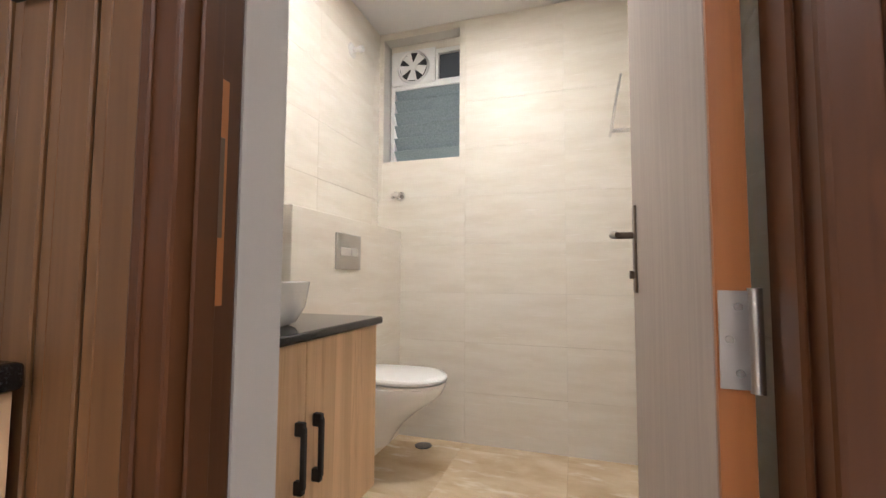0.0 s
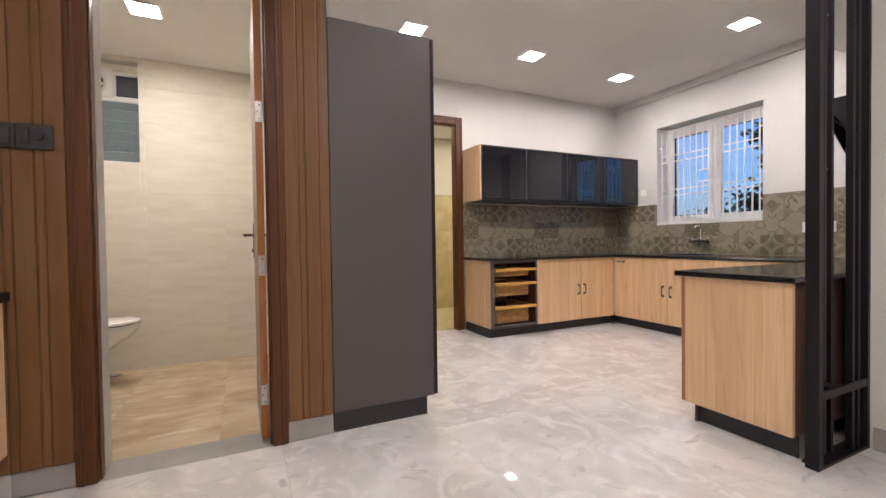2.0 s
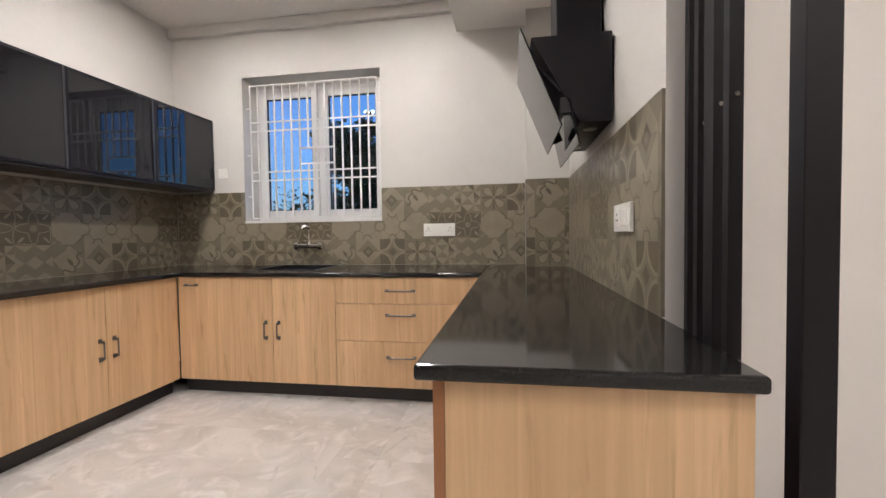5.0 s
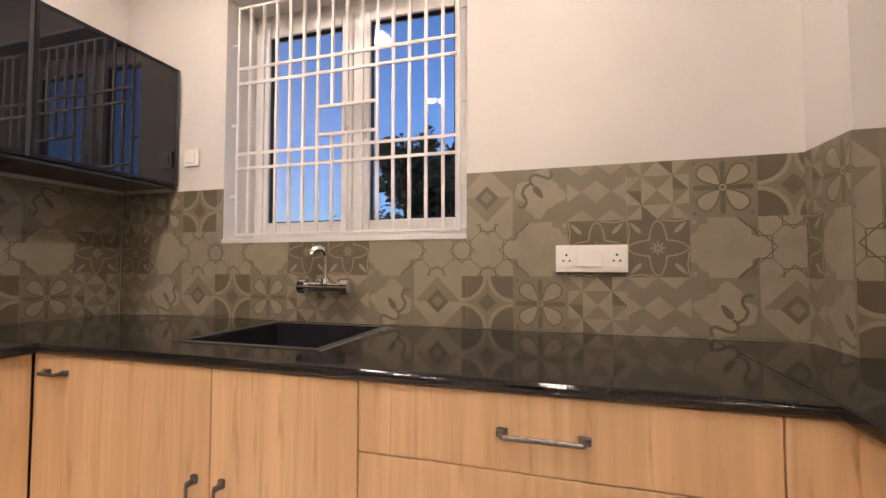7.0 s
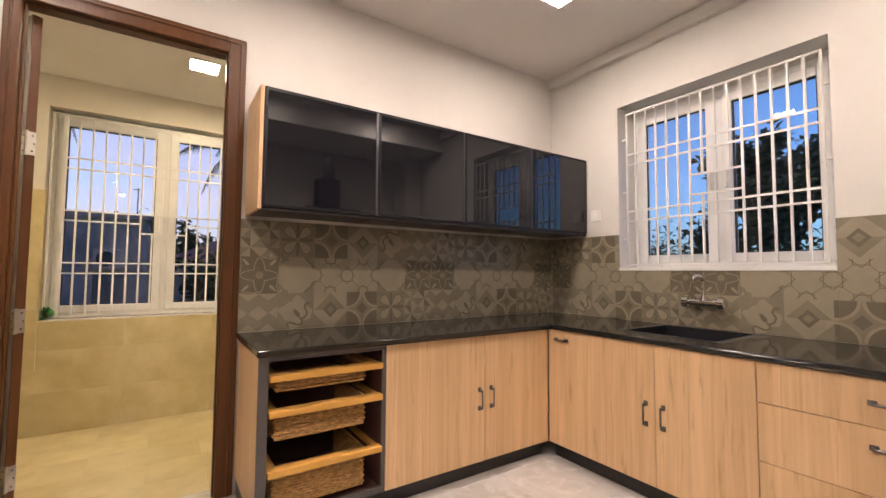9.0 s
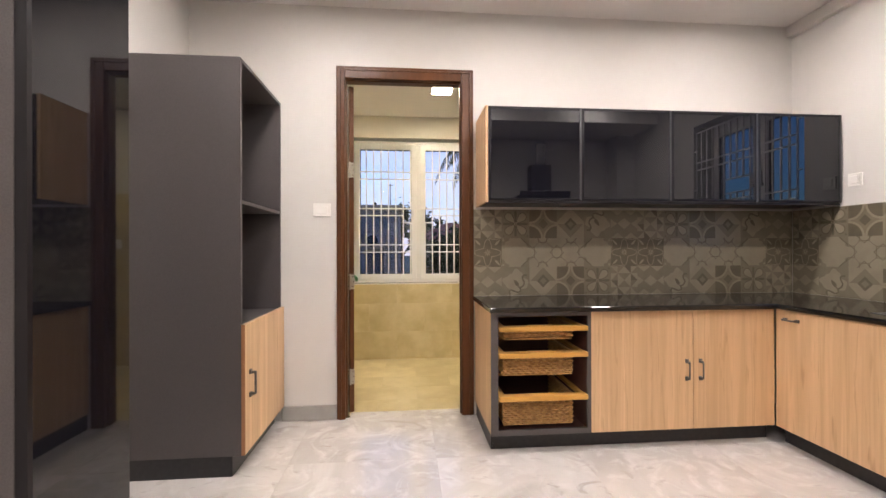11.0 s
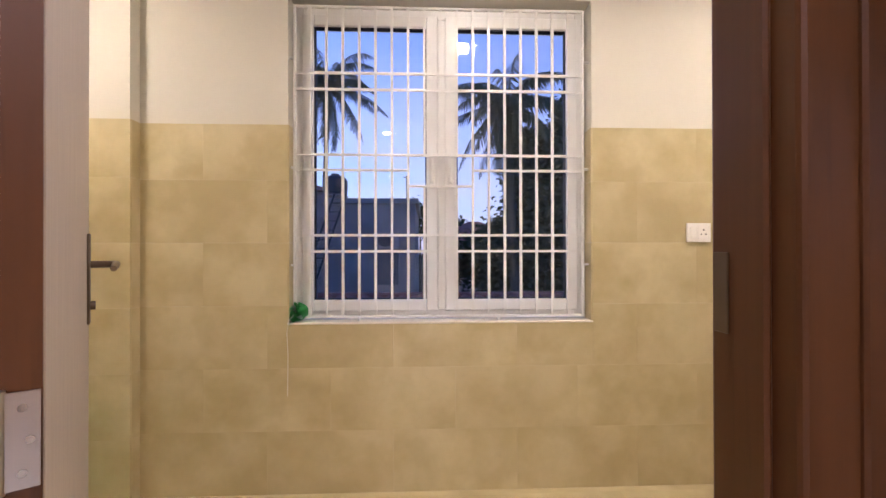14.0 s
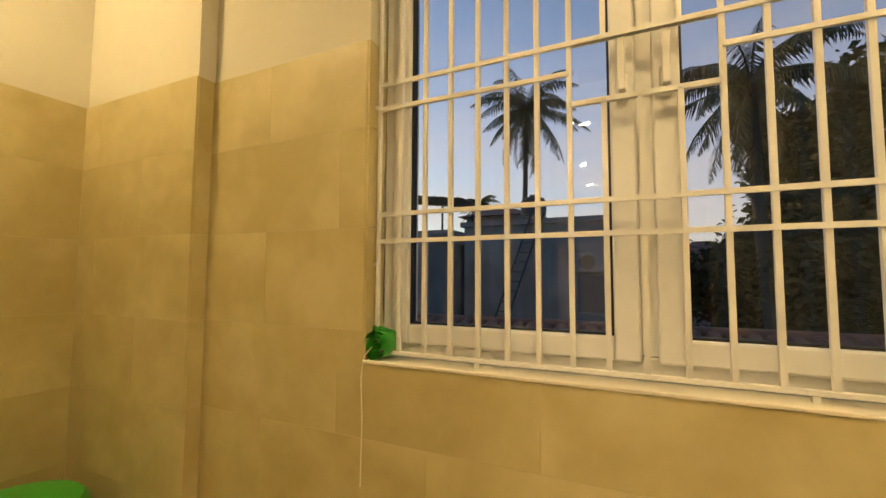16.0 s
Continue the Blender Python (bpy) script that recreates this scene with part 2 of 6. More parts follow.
GLASS = bpy.data.materials.new("window_glass")
GLASS.use_nodes = True
_t = GLASS.node_tree
_t.nodes.clear()
_o, _mx = _t.nodes.new("ShaderNodeOutputMaterial"), _t.nodes.new("ShaderNodeMixShader")
_tr, _gl, _fr = _t.nodes.new("ShaderNodeBsdfTransparent"), _t.nodes.new("ShaderNodeBsdfGlossy"), _t.nodes.new("ShaderNodeMath")
_lw, _pw = _t.nodes.new("ShaderNodeLayerWeight"), _t.nodes.new("ShaderNodeMath")
_lw.inputs[0].default_value = 0.5
_pw.operation, _fr.operation = "POWER", "MULTIPLY_ADD"
_pw.inputs[1].default_value, _fr.inputs[1].default_value, _fr.inputs[2].default_value = 5.0, 0.9, 0.035
_t.links.new(_lw.outputs["Facing"], _pw.inputs[0])
_t.links.new(_pw.outputs[0], _fr.inputs[0])
_tr.inputs[0].default_value, _gl.inputs["Roughness"].default_value = (0.93, 0.95, 0.96, 1), 0.0
_t.links.new(_fr.outputs[0], _mx.inputs[0]); _t.links.new(_tr.outputs[0], _mx.inputs[1]); _t.links.new(_gl.outputs[0], _mx.inputs[2]); _t.links.new(_mx.outputs[0], _o.inputs[0])
LOUVRE = mat("frosted_louvre_glass", (0.30, 0.36, 0.37), 0.25)
mixed(LOUVRE, noise_fac(LOUVRE, 120, detail=2), (0.32, 0.38, 0.39), (0.24, 0.30, 0.31))
DARKPANE = mat("mesh_pane", (0.06, 0.07, 0.08), 0.4)


def glow(name, color, strength):
    m = bpy.data.materials.new(name)
    m.use_nodes = True
    b = m.node_tree.nodes["Principled BSDF"]
    b.inputs["Base Color"].default_value = (0.8, 0.8, 0.8, 1)
    b.inputs["Emission Color"].default_value = (*color, 1)
    b.inputs["Emission Strength"].default_value = strength
    return m


LED_K = glow("led_diffuser_kitchen", (1.0, 0.90, 0.83), LAMP)
LED_U = glow("led_diffuser_utility", (1.0, 0.86, 0.62), LAMP_U)
LED_B = glow("led_diffuser_bath", (1.0, 0.90, 0.79), LAMP_B)
# outdoors
NIGHTGREEN = mat("dusk_foliage", (0.04, 0.05, 0.025), 0.75, spec=0.2)
mixed(NIGHTGREEN, noise_fac(NIGHTGREEN, 3, detail=3), (0.048, 0.06, 0.028), (0.04, 0.046, 0.024))
BARK = mat("palm_bark", (0.12, 0.10, 0.08), 0.85)
mixed(BARK, noise_fac(BARK, 6, (1, 1, 5), 4), (0.085, 0.07, 0.055), (0.045, 0.037, 0.03))
HOUSEWALL = mat("weathered_house_wall", (0.27, 0.25, 0.24), 0.85)
mixed(HOUSEWALL, noise_fac(HOUSEWALL, 0.8, detail=6), (0.29, 0.262, 0.25), (0.18, 0.162, 0.155))
ROOFTILE = mat("red_roof_tile", (0.30, 0.11, 0.07), 0.8)
mixed(ROOFTILE, noise_fac(ROOFTILE, 2, detail=4), (0.33, 0.125, 0.08), (0.18, 0.07, 0.05))
GROUND = mat("yard_soil", (0.14, 0.12, 0.08), 0.95)
mixed(GROUND, noise_fac(GROUND, 0.25, detail=6), (0.15, 0.13, 0.09), (0.06, 0.075, 0.035))
TANK = mat("black_water_tank", (0.03, 0.03, 0.032), 0.5)


# ---- helpers for meshes ----
def box(bm, x0, x1, y0, y1, z0, z1, bevel=0.0, seg=1):
    vs = [bm.verts.new((x, y, z)) for x in (x0, x1) for y in (y0, y1) for z in (z0, z1)]
    fs = [bm.faces.new([vs[i] for i in f]) for f in ((0, 1, 3, 2), (4, 6, 7, 5), (0, 4, 5, 1), (2, 3, 7, 6), (0, 2, 6, 4), (1, 5, 7, 3))]
    if bevel:
        es = list({e for f in fs for e in f.edges})
        bmesh.ops.bevel(bm, geom=es, offset=bevel, segments=seg, profile=0.5, affect="EDGES", clamp_overlap=True)


def tube(bm, pts, radius, seg=8, radii=None):
    """A round bar along a line of points."""
    pts = [Vector(p) for p in pts]
    rings = []
    for i, p in enumerate(pts):
        d = (pts[min(i + 1, len(pts) - 1)] - pts[max(i - 1, 0)]).normalized()
        a = d.orthogonal().normalized() if abs(d.z) > 0.99 else d.cross(Vector((0, 0, 1))).normalized()
        b = d.cross(a)
        r = radii[i] if radii else radius
        rings.append([bm.verts.new(p + r * (math.cos(2 * math.pi * k / seg) * a + math.sin(2 * math.pi * k / seg) * b)) for k in range(seg)])
    for r0, r1 in zip(rings, rings[1:]):
        for k in range(seg):
            bm.faces.new((r0[k], r0[(k + 1) % seg], r1[(k + 1) % seg], r1[k]))
    bm.faces.new(rings[0][::-1])
    bm.faces.new(rings[-1])


def lathe(bm, prof, center=(0, 0, 0), seg=24, sx=1.0, sy=1.0):
    """A turned shape from (radius, height) pairs."""
    rings = [[bm.verts.new((center[0] + sx * r * math.cos(2 * math.pi * k / seg), center[1] + sy * r * math.sin(2 * math.pi * k / seg), center[2] + z)) for k in range(seg)] for r, z in prof]
    for r0, r1 in zip(rings, rings[1:]):
        for k in range(seg):
            bm.faces.new((r0[k], r0[(k + 1) % seg], r1[(k + 1) % seg], r1[k]))
    bm.faces.new(rings[0][::-1])
    bm.faces.new(rings[-1])


def mesh_of(name, bm, material, smooth=False):
    bmesh.ops.recalc_face_normals(bm, faces=bm.faces)
    me = bpy.data.meshes.new(name)
    bm.to_mesh(me)
    bm.free()
    me.materials.append(material)
    if smooth:
        for p in me.polygons:
            p.use_smooth = True
        me.set_sharp_from_angle(angle=radians(40))
    return me


def part(name, bm, material, parent=None, label="", smooth=False):
    ob = new(name, mesh_of(name, bm, material, smooth))
    if parent is not None:
        ob.parent = parent
    return tagged(ob, label)


def boxes(*bs, bevel=0.0, seg=1):
    bm = bmesh.new()
    for b in bs:
        box(bm, *b, bevel=bevel, seg=seg)
    return bm


def thing(name, label, category, at=(0, 0, 0), rz=0.0, group=""):
    ob = new(name)
    ob.empty_display_size = 0.1
    ob.matrix_world = pose(*at, 0, 0, rz)
    return tagged(ob, label, category, group)


def structure(name, bm, material, label=""):
    return tagged(part(name, bm, material), label, kind="structure")


def piece(name, me, parent, at, rz=0.0):
    ob = new(name, me)
    ob.parent = parent
    ob.matrix_basis = pose(*at, 0, 0, rz)
    return ob


H = 2.82            # ceiling of hall and kitchen
S_Y = -3.24         # kitchen's south wall
HW, HS = -6.15, -7.0  # hall's west and south walls

# ---- structure ----
# kitchen and hall floor bed, then ceilings
floor = structure("floor", boxes((HW - 0.1, 0.1, HS - 0.1, -1.99, -0.25, -0.012), (-4.33, 0.1, -1.99, 0.0, -0.25, -0.012)), GROUT, "grout bed under polished marble floor tiles")
structure("ceiling", boxes((HW - 0.1, 0.3, HS - 0.1, -2.05, H, H + 0.2), (-4.33, 0.3, -2.05, 0.1, H, H + 0.2)), CEIL)
structure("ceiling_bath", boxes((-6.1, -4.45, -1.79, 0.35, 2.6, 2.75)), CEIL)
structure("ceiling_utility", boxes((-5.2, -0.4, 0.12, 1.66, 2.6, 2.75)), CEIL)
structure("beam", boxes((-2.04, 0.0, S_Y, -2.44, 2.6, H)), CEIL, "dropped white ceiling beam over the hob wall")
structure("trim_east", boxes((-0.05, 0.0, -2.44, 0.0, 2.735, H), bevel=0.004), WHITE, "shallow white ceiling step along window wall")

# wall between kitchen and utility, with the doorway
DX0, DX1, DH = -3.367, -2.425, 2.41
wall_north = structure("wall_north", boxes((-4.33, DX0 + 0.01, 0, 0.12, -0.05, H), (DX0 + 0.01, DX1 - 0.01, 0, 0.12, DH - 0.01, H), (DX1 - 0.01, 0.0, 0, 0.12, -0.05, H)), WHITE, "white painted plaster wall")
# east wall with window opening
KY0, KY1, KZ0, KZ1 = -1.83, -0.642, 1.19, 2.38
EW = 0.28
wall_east = structure("wall_east", boxes((0, EW, -3.5, KY0, -0.05, H), (0, EW, KY1, 0.12, -0.05, H), (0, EW, KY0, KY1, -0.05, KZ0), (0, EW, KY0, KY1, KZ1, H)), WHITE, "white painted plaster wall with window")
structure("column", boxes((-0.23, 0.0, S_Y, -2.95, 0.0, 2.6)), WHITE, "white plaster corner column")
structure("wall_south", boxes((-2.03, 0.22, S_Y - 0.16, S_Y, -0.05, H)), WHITE, "white painted plaster wall")
structure("wall_hall_east", boxes((-2.03, -1.87, HS, S_Y - 0.16, -0.05, H)), BEIGE, "warm grey painted plaster wall")
structure("wall_hall_south", boxes((HW, -1.87, HS - 0.12, HS, -0.05, H)), BEIGE, "warm grey painted plaster wall")
structure("wall_hall_west", boxes((HW - 0.12, HW, HS - 0.12, -1.86, -0.05, H)), BEIGE, "warm grey painted plaster wall")
# bathroom front wall with doorway, and its east side
BX0, BX1, BDH = -5.36, -4.515, 2.42
structure("wall_bath_front", boxes((HW, BX0 + 0.075, -1.888, -1.786, -0.06, H), (HW, BX0 + 0.01, -1.972, -1.888, -0.06, H), (BX1 - 0.01, -4.33, -1.972, -1.786, -0.06, H), (BX0 + 0.075, BX1 - 0.01, -1.888, -1.786, BDH - 0.01, H), (BX0 + 0.01, BX1 - 0.01, -1.972, -1.888, BDH - 0.01, H)), WHITE)
structure("wall_bath_east", boxes((-4.45, -4.33, -1.86, 0.22, -0.05, H)), WHITE)
# bathroom shell
BW_X, BN_Y = -6.04, 0.10
BWX1, BWZ0, BWZ1 = -5.478, 1.715, 2.56
wall_bath_north = structure("wall_bath_north", boxes((BW_X - 0.1, BW_X + 0.03, BN_Y + 0.012, BN_Y + 0.25, -0.1, 2.75), (BWX1, -4.45, BN_Y + 0.012, BN_Y + 0.25, -0.1, 2.75), (BW_X + 0.03, BWX1, BN_Y + 0.012, BN_Y + 0.25, -0.1, BWZ0), (BW_X + 0.03, BWX1, BN_Y + 0.012, BN_Y + 0.25, BWZ1, 2.75)), GROUT, "cream tiled bathroom wall")
wall_bath_west = structure("wall_bath_west", boxes((BW_X - 0.12, BW_X - 0.012, -1.86, BN_Y + 0.012, -0.1, 2.75)), GROUT, "cream tiled bathroom wall")
floor_bath = structure("floor_bath", boxes((BW_X - 0.012, -4.45, -1.79, BN_Y + 0.012, -0.2, -0.052)), GROUT, "travertine tiled bathroom floor")
structure("ledge", boxes((BW_X - 0.01, -5.87, -1.0, BN_Y + 0.01, -0.06, 1.25), bevel=0.003), CREAMTILE, "cream tiled cistern ledge")
structure("threshold_bath", boxes((BX0 + 0.075, BX1 - 0.075, -1.99, -1.79, -0.06, 0.0), bevel=0.002), SKIRT)
# utility shell
UX0, UX1, UY = -4.91, -0.55, 1.66
WX0, WX1, WZ0, WZ1 = -3.506, -2.022, 0.78, 2.37
UW = 0.2
wall_utility_north = structure("wall_utility_north", boxes((UX0 - 0.1, WX0, UY + 0.012, UY + UW, -0.1, 2.75), (WX1, UX1 + 0.1, UY + 0.012, UY + UW, -0.1, 2.75), (WX0, WX1, UY + 0.012, UY + UW, -0.1, WZ0), (WX0, WX1, UY + 0.012, UY + UW, WZ1, 2.75)), CREAM, "cream painted wall above sand tiles")
wall_utility_west = structure("wall_utility_west", boxes((UX0 - 0.12, UX0 - 0.012, 0.12, UY + 0.012, -0.1, 2.75)), CREAM, "cream painted wall above sand tiles")
structure("wall_utility_east", boxes((UX1, UX1 + 0.12, 0.12, UY + 0.012, -0.1, 2.75)), CREAM)
structure("wall_utility_south", boxes((UX0 - 0.1, -4.33, 0.351, 0.42, -0.1, 2.75), (-4.33, -4.25, 0.12, 0.42, -0.1, 2.75)), CREAM)
floor_utility = structure("floor_utility", boxes((UX0 - 0.012, UX1, 0.1, UY + 0.012, -0.2, -0.042)), GROUT, "sand coloured tiled utility floor")
structure("column_utility", boxes((UX0 - 0.012, -4.20, UY - 0.055, UY + 0.012, -0.05, 2.6)), CREAM, "shallow cream pilaster in the utility corner")
structure("threshold_utility", boxes((DX0 + 0.08, DX1 - 0.08, 0.0, 0.11, -0.06, 0.0), bevel=0.002), MARBLE)


# ---- doors ----
def door_frame(name, x0, x1, y0, y1, top, w, label, wl):
    """A moulded wooden frame round a doorway in a wall along x."""
    ob = structure(name, boxes((x0, x0 + wl, y0, y1, 0, top), (x1 - w, x1, y0, y1, 0, top), (x0 + wl, x1 - w, y0, y1, top - w, top), bevel=0.006, seg=2), TEAK, label)
    stop = 0.008
    part("rebate", boxes((x0 + wl, x0 + wl + stop, y0 + 0.03, y1 - 0.045, 0, top - w), (x1 - w - stop, x1 - w, y0 + 0.03, y1 - 0.045, 0, top - w), (x0 + wl + stop, x1 - w - stop, y0 + 0.03, y1 - 0.045, top - w - stop, top - w), bevel=0.003), TEAK, ob)
    b = 0.012
    part("bead", boxes((x0 + 0.02, x0 + 0.02 + b, y0 - 0.006, y0 + 0.006, 0, top - 0.02), (x1 - 0.02 - b, x1 - 0.02, y0 - 0.006, y0 + 0.006, 0, top - 0.02), (x0 + 0.02 + b, x1 - 0.02 - b, y0 - 0.006, y0 + 0.006, top - 0.02 - b, top - 0.02), bevel=0.003), TEAK, ob)
    return ob


def hinge(parent, x, y, z, rz=0):
    bm = bmesh.new()
    tube(bm, [(0, 0, -0.055), (0, 0, 0.055)], 0.007, 10)
    box(bm, 0.0, 0.034, -0.002, 0.001, -0.052, 0.052)
    box(bm, -0.001, 0.002, 0.0, 0.034, -0.052, 0.052)
    h = part("hinge", bm, STEEL, parent, "steel butt hinge", True)
    h.matrix_basis = pose(x, y, z, 0, 0, rz)
    for dz in (-0.035, 0.0, 0.035):
        bm = bmesh.new()
        tube(bm, [(0.02 if dz else 0.026, -0.0035, dz), (0.02 if dz else 0.026, -0.0015, dz)], 0.0045, 8)
        part("screw", bm, SCREW, h)
        bm = bmesh.new()
        tube(bm, [(-0.0035, 0.016 if dz else 0.025, dz), (-0.0005, 0.016 if dz else 0.025, dz)], 0.0045, 8)
        part("screw", bm, SCREW, h)
    return h


def door_leaf(name, at, rz, width, height, label, lever_side, lipping, words):
    """A flush leaf, hinge edge at the origin, running along +x, 36 mm thick towards +y."""
    d = thing(name, label, "door", at, rz)
    part("panel", boxes((0.008, width - 0.008, 0.0, 0.036, 0.008, height), bevel=0.002), LEAFMAT, d)
    part("lipping", boxes((0.0, 0.008, 0.001, 0.035, 0.008, height), (width - 0.008, width, 0.001, 0.035, 0.008, height)), lipping, d, words)
    for z in (0.26, 0.93, 1.72):
        hinge(d, -0.006, 0.0 if lever_side < 0 else 0.036, z, 0 if lever_side < 0 else -90)
    for s, y in ((-1, 0.0), (1, 0.036)):
        bm = boxes((width - 0.085, width - 0.045, min(y, y + s * 0.006), max(y, y + s * 0.006), 0.955, 1.175), bevel=0.004, seg=2)
        p = part("back_plate", bm, ANTIQUE, d, "long antique brass lock plate", True)
        bm = bmesh.new()
        tube(bm, [(width - 0.065, y, 1.10), (width - 0.065, y + s * 0.045, 1.10), (width - 0.075, y + s * 0.055, 1.10), (width - 0.13, y + s * 0.055, 1.098), (width - 0.175, y + s * 0.052, 1.092)], 0.008, 10, [0.009, 0.009, 0.009, 0.008, 0.0065])
        part("lever", bm, ANTIQUE, d, "antique brass lever handle", True)
        bm = bmesh.new()
        tube(bm, [(width - 0.065, y, 1.0), (width - 0.065, y + s * 0.016, 1.0)], 0.011, 10)
        part("keyhole", bm, ANTIQUE, d, smooth=True)
    return d


door_frame("door_frame_utility", DX0, DX1, -0.02, 0.100, DH, 0.085, "dark teak moulded door frame", 0.057)
door_frame("door_frame_bath", BX0, BX1, -2.005, -1.89, BDH, 0.075, "dark teak moulded door frame", 0.075)
door_leaf("door_utility", (-3.264, 0.105, 0.0), 125, 0.765, 2.31, "open flush greige door with reddish brown wood edge", 1, TEAK, "reddish brown wood lipping")
door_leaf("door_bath", (BX1 - 0.087, -1.885, -0.03), 90, 0.69, 2.36, "open flush greige bathroom door with orange wood edge", -1, LIPPING, "orange teak edge lipping")
bm = boxes((DX1 - 0.087, DX1 - 0.084, 0.070, 0.093, 1.04, 1.13), bevel=0.001)
tagged(part("strike_plate", bm, ANTIQUE), "small dark steel strike plate on door frame", "strike plate")

# ---- windows ----
def casement_window(name, width, z0, z1, label):
    """A two-leaf white window; local x along the wall, y outwards, origin at the opening's corner."""
    h = z1 - z0
    w = thing(name, label, "window")
    tagged(w, kind="structure")
    f = 0.05
    part("outer_frame", boxes((0, f, 0, 0.06, 0, h), (width - f, width, 0, 0.06, 0, h), (f, width - f, 0, 0.06, 0, f), (f, width - f, 0, 0.06, h - f, h), (width / 2 - 0.03, width / 2 + 0.03, 0, 0.06, f, h - f), bevel=0.004), UPVC, w)
    for s, (a, b) in enumerate(((f - 0.012, width / 2 - 0.018), (width / 2 + 0.018, width - f + 0.012))):
        e = 0.058
        c0, c1 = f - 0.012, h - f + 0.012
        sash = part("sash", boxes((a, a + e, -0.018, 0.045, c0, c1), (b - e, b, -0.018, 0.045, c0, c1), (a + e, b - e, -0.018, 0.045, c0, c0 + e), (a + e, b - e, -0.018, 0.045, c1 - e, c1), bevel=0.006, seg=2), UPVC, w)
        g = 0.006
        part("gasket", boxes((a + e, a + e + g, -0.004, 0.02, c0 + e, c1 - e), (b - e - g, b - e, -0.004, 0.02, c0 + e, c1 - e), (a + e + g, b - e - g, -0.004, 0.02, c0 + e, c0 + e + g), (a + e + g, b - e - g, -0.004, 0.02, c1 - e - g, c1 - e)), GASKET, sash)
        bm = boxes((a + e + g, b - e - g, 0.006, 0.011, c0 + e + g, c1 - e - g))
        pane = part("pane", bm, GLASS, sash, "clear window glass")
        pane.visible_shadow = False
        hx = b - e / 2 if s == 0 else a + e / 2
        bm = boxes((hx - 0.013, hx + 0.013, -0.028, -0.018, h * 0.42, h * 0.42 + 0.07), (hx - 0.009, hx + 0.009, -0.05, -0.028, h * 0.42 + 0.02, h * 0.42 + 0.05), (hx - 0.009, hx + 0.009, -0.052, -0.04, h * 0.42 + 0.02, h * 0.42 + 0.15), bevel=0.003)
        part("handle", bm, UPVC, sash, "white window handle")
    return w


def grille(name, width, height, columns, pairs, latch, label):
    """A welded bar grille; local x along the wall, z up from its foot, bars in the plane y = 0."""
    g = thing(name, label, "window grille")
    r = 0.006
    part("frame", boxes((0, 2 * r, -r, r, 0, height), (width - 2 * r, width, -r, r, 0, height), (2 * r, width - 2 * r, -r, r, 0, 2 * r), (2 * r, width - 2 * r, -r, r, height - 2 * r, height), bevel=0.002), GRILLE, g)
    step = width / columns
    lo, hi, first, last = latch
    for k in range(1, columns):
        x = k * step
        if first < k < last:
            for a, b in ((2 * r, lo), (hi, height - 2 * r)):
                part("bar", boxes((x - r, x + r, -r, r, a, b)), GRILLE, g)
        else:
            part("bar", boxes((x - r, x + r, -r, r, 2 * r, height - 2 * r)), GRILLE, g)
    for z in pairs:
        cut = lo < z < hi
        spans = ((2 * r, first * step), (last * step, width - 2 * r)) if cut else ((2 * r, width - 2 * r),)
        for a, b in spans:
            part("cross_bar", boxes((a, b, -r * 0.8 - 0.006, r * 0.8 - 0.006, z - r, z + r)), GRILLE, g)
    for z in (lo, hi):
        part("latch_bar", boxes((first * step, last * step, -r, r, z - r, z + r)), GRILLE, g)
    for x, z in ((-0.03, height * 0.17), (-0.03, height * 0.48), (-0.03, height * 0.83), (width, height * 0.17), (width, height * 0.48), (width, height * 0.83)):
        part("lug", boxes((x, x + 0.03, -r, r, z - r, z + r), bevel=0.002), GRILLE, g)
    for x in (0.22 * width, 0.70 * width):
        part("lug", boxes((x - r, x + r, -r, r, -0.02, 0.0)), GRILLE, g)
    return g


KW = KY1 - KY0
w1 = casement_window("window_kitchen", 1.184, 1.193, 2.35, "white two-leaf casement window over the sink")
w1.matrix_world = pose(0.20, KY1 - 0.002, 1.193, 0, 0, -90)
g1 = grille("window_grille", 1.10, 1.105, 15, (0.318, 0.388, 0.725, 0.798), (0.445, 0.572, 6, 10), "white painted steel bar grille in window opening")
g1.matrix_world = pose(0.012, -0.70, 1.212, 0, 0, -90)
structure("sill_kitchen", boxes((-0.012, 0.198, KY0 + 0.001, KY1 - 0.001, KZ0 - 0.012, KZ0 + 0.008), bevel=0.002), UPVC)
structure("reveal_kitchen", boxes((0.205, 0.25, KY0, KY1, 2.351, KZ1)), WHITE)
UWW = WX1 - WX0
w2 = casement_window("window_utility", UWW - 0.02, WZ0 + 0.012, WZ1 - 0.02, "white two-leaf casement window with grille")
w2.matrix_world = pose(WX0 + 0.01, UY + 0.09, WZ0 + 0.012)
g2 = grille("window_grille", 1.438, 1.533, 18, (0.327, 0.406, 0.725, 0.80, 1.12, 1.20), (0.648, 0.80, 7, 11), "white painted steel bar grille in window opening")
g2.matrix_world = pose(-3.489, UY + 0.04, WZ0 + 0.022)
structure("sill_utility", boxes((WX0 + 0.001, WX1 - 0.001, UY - 0.004, UY + 0.09, WZ0 - 0.001, WZ0 + 0.008), bevel=0.002), CREAMTILE)

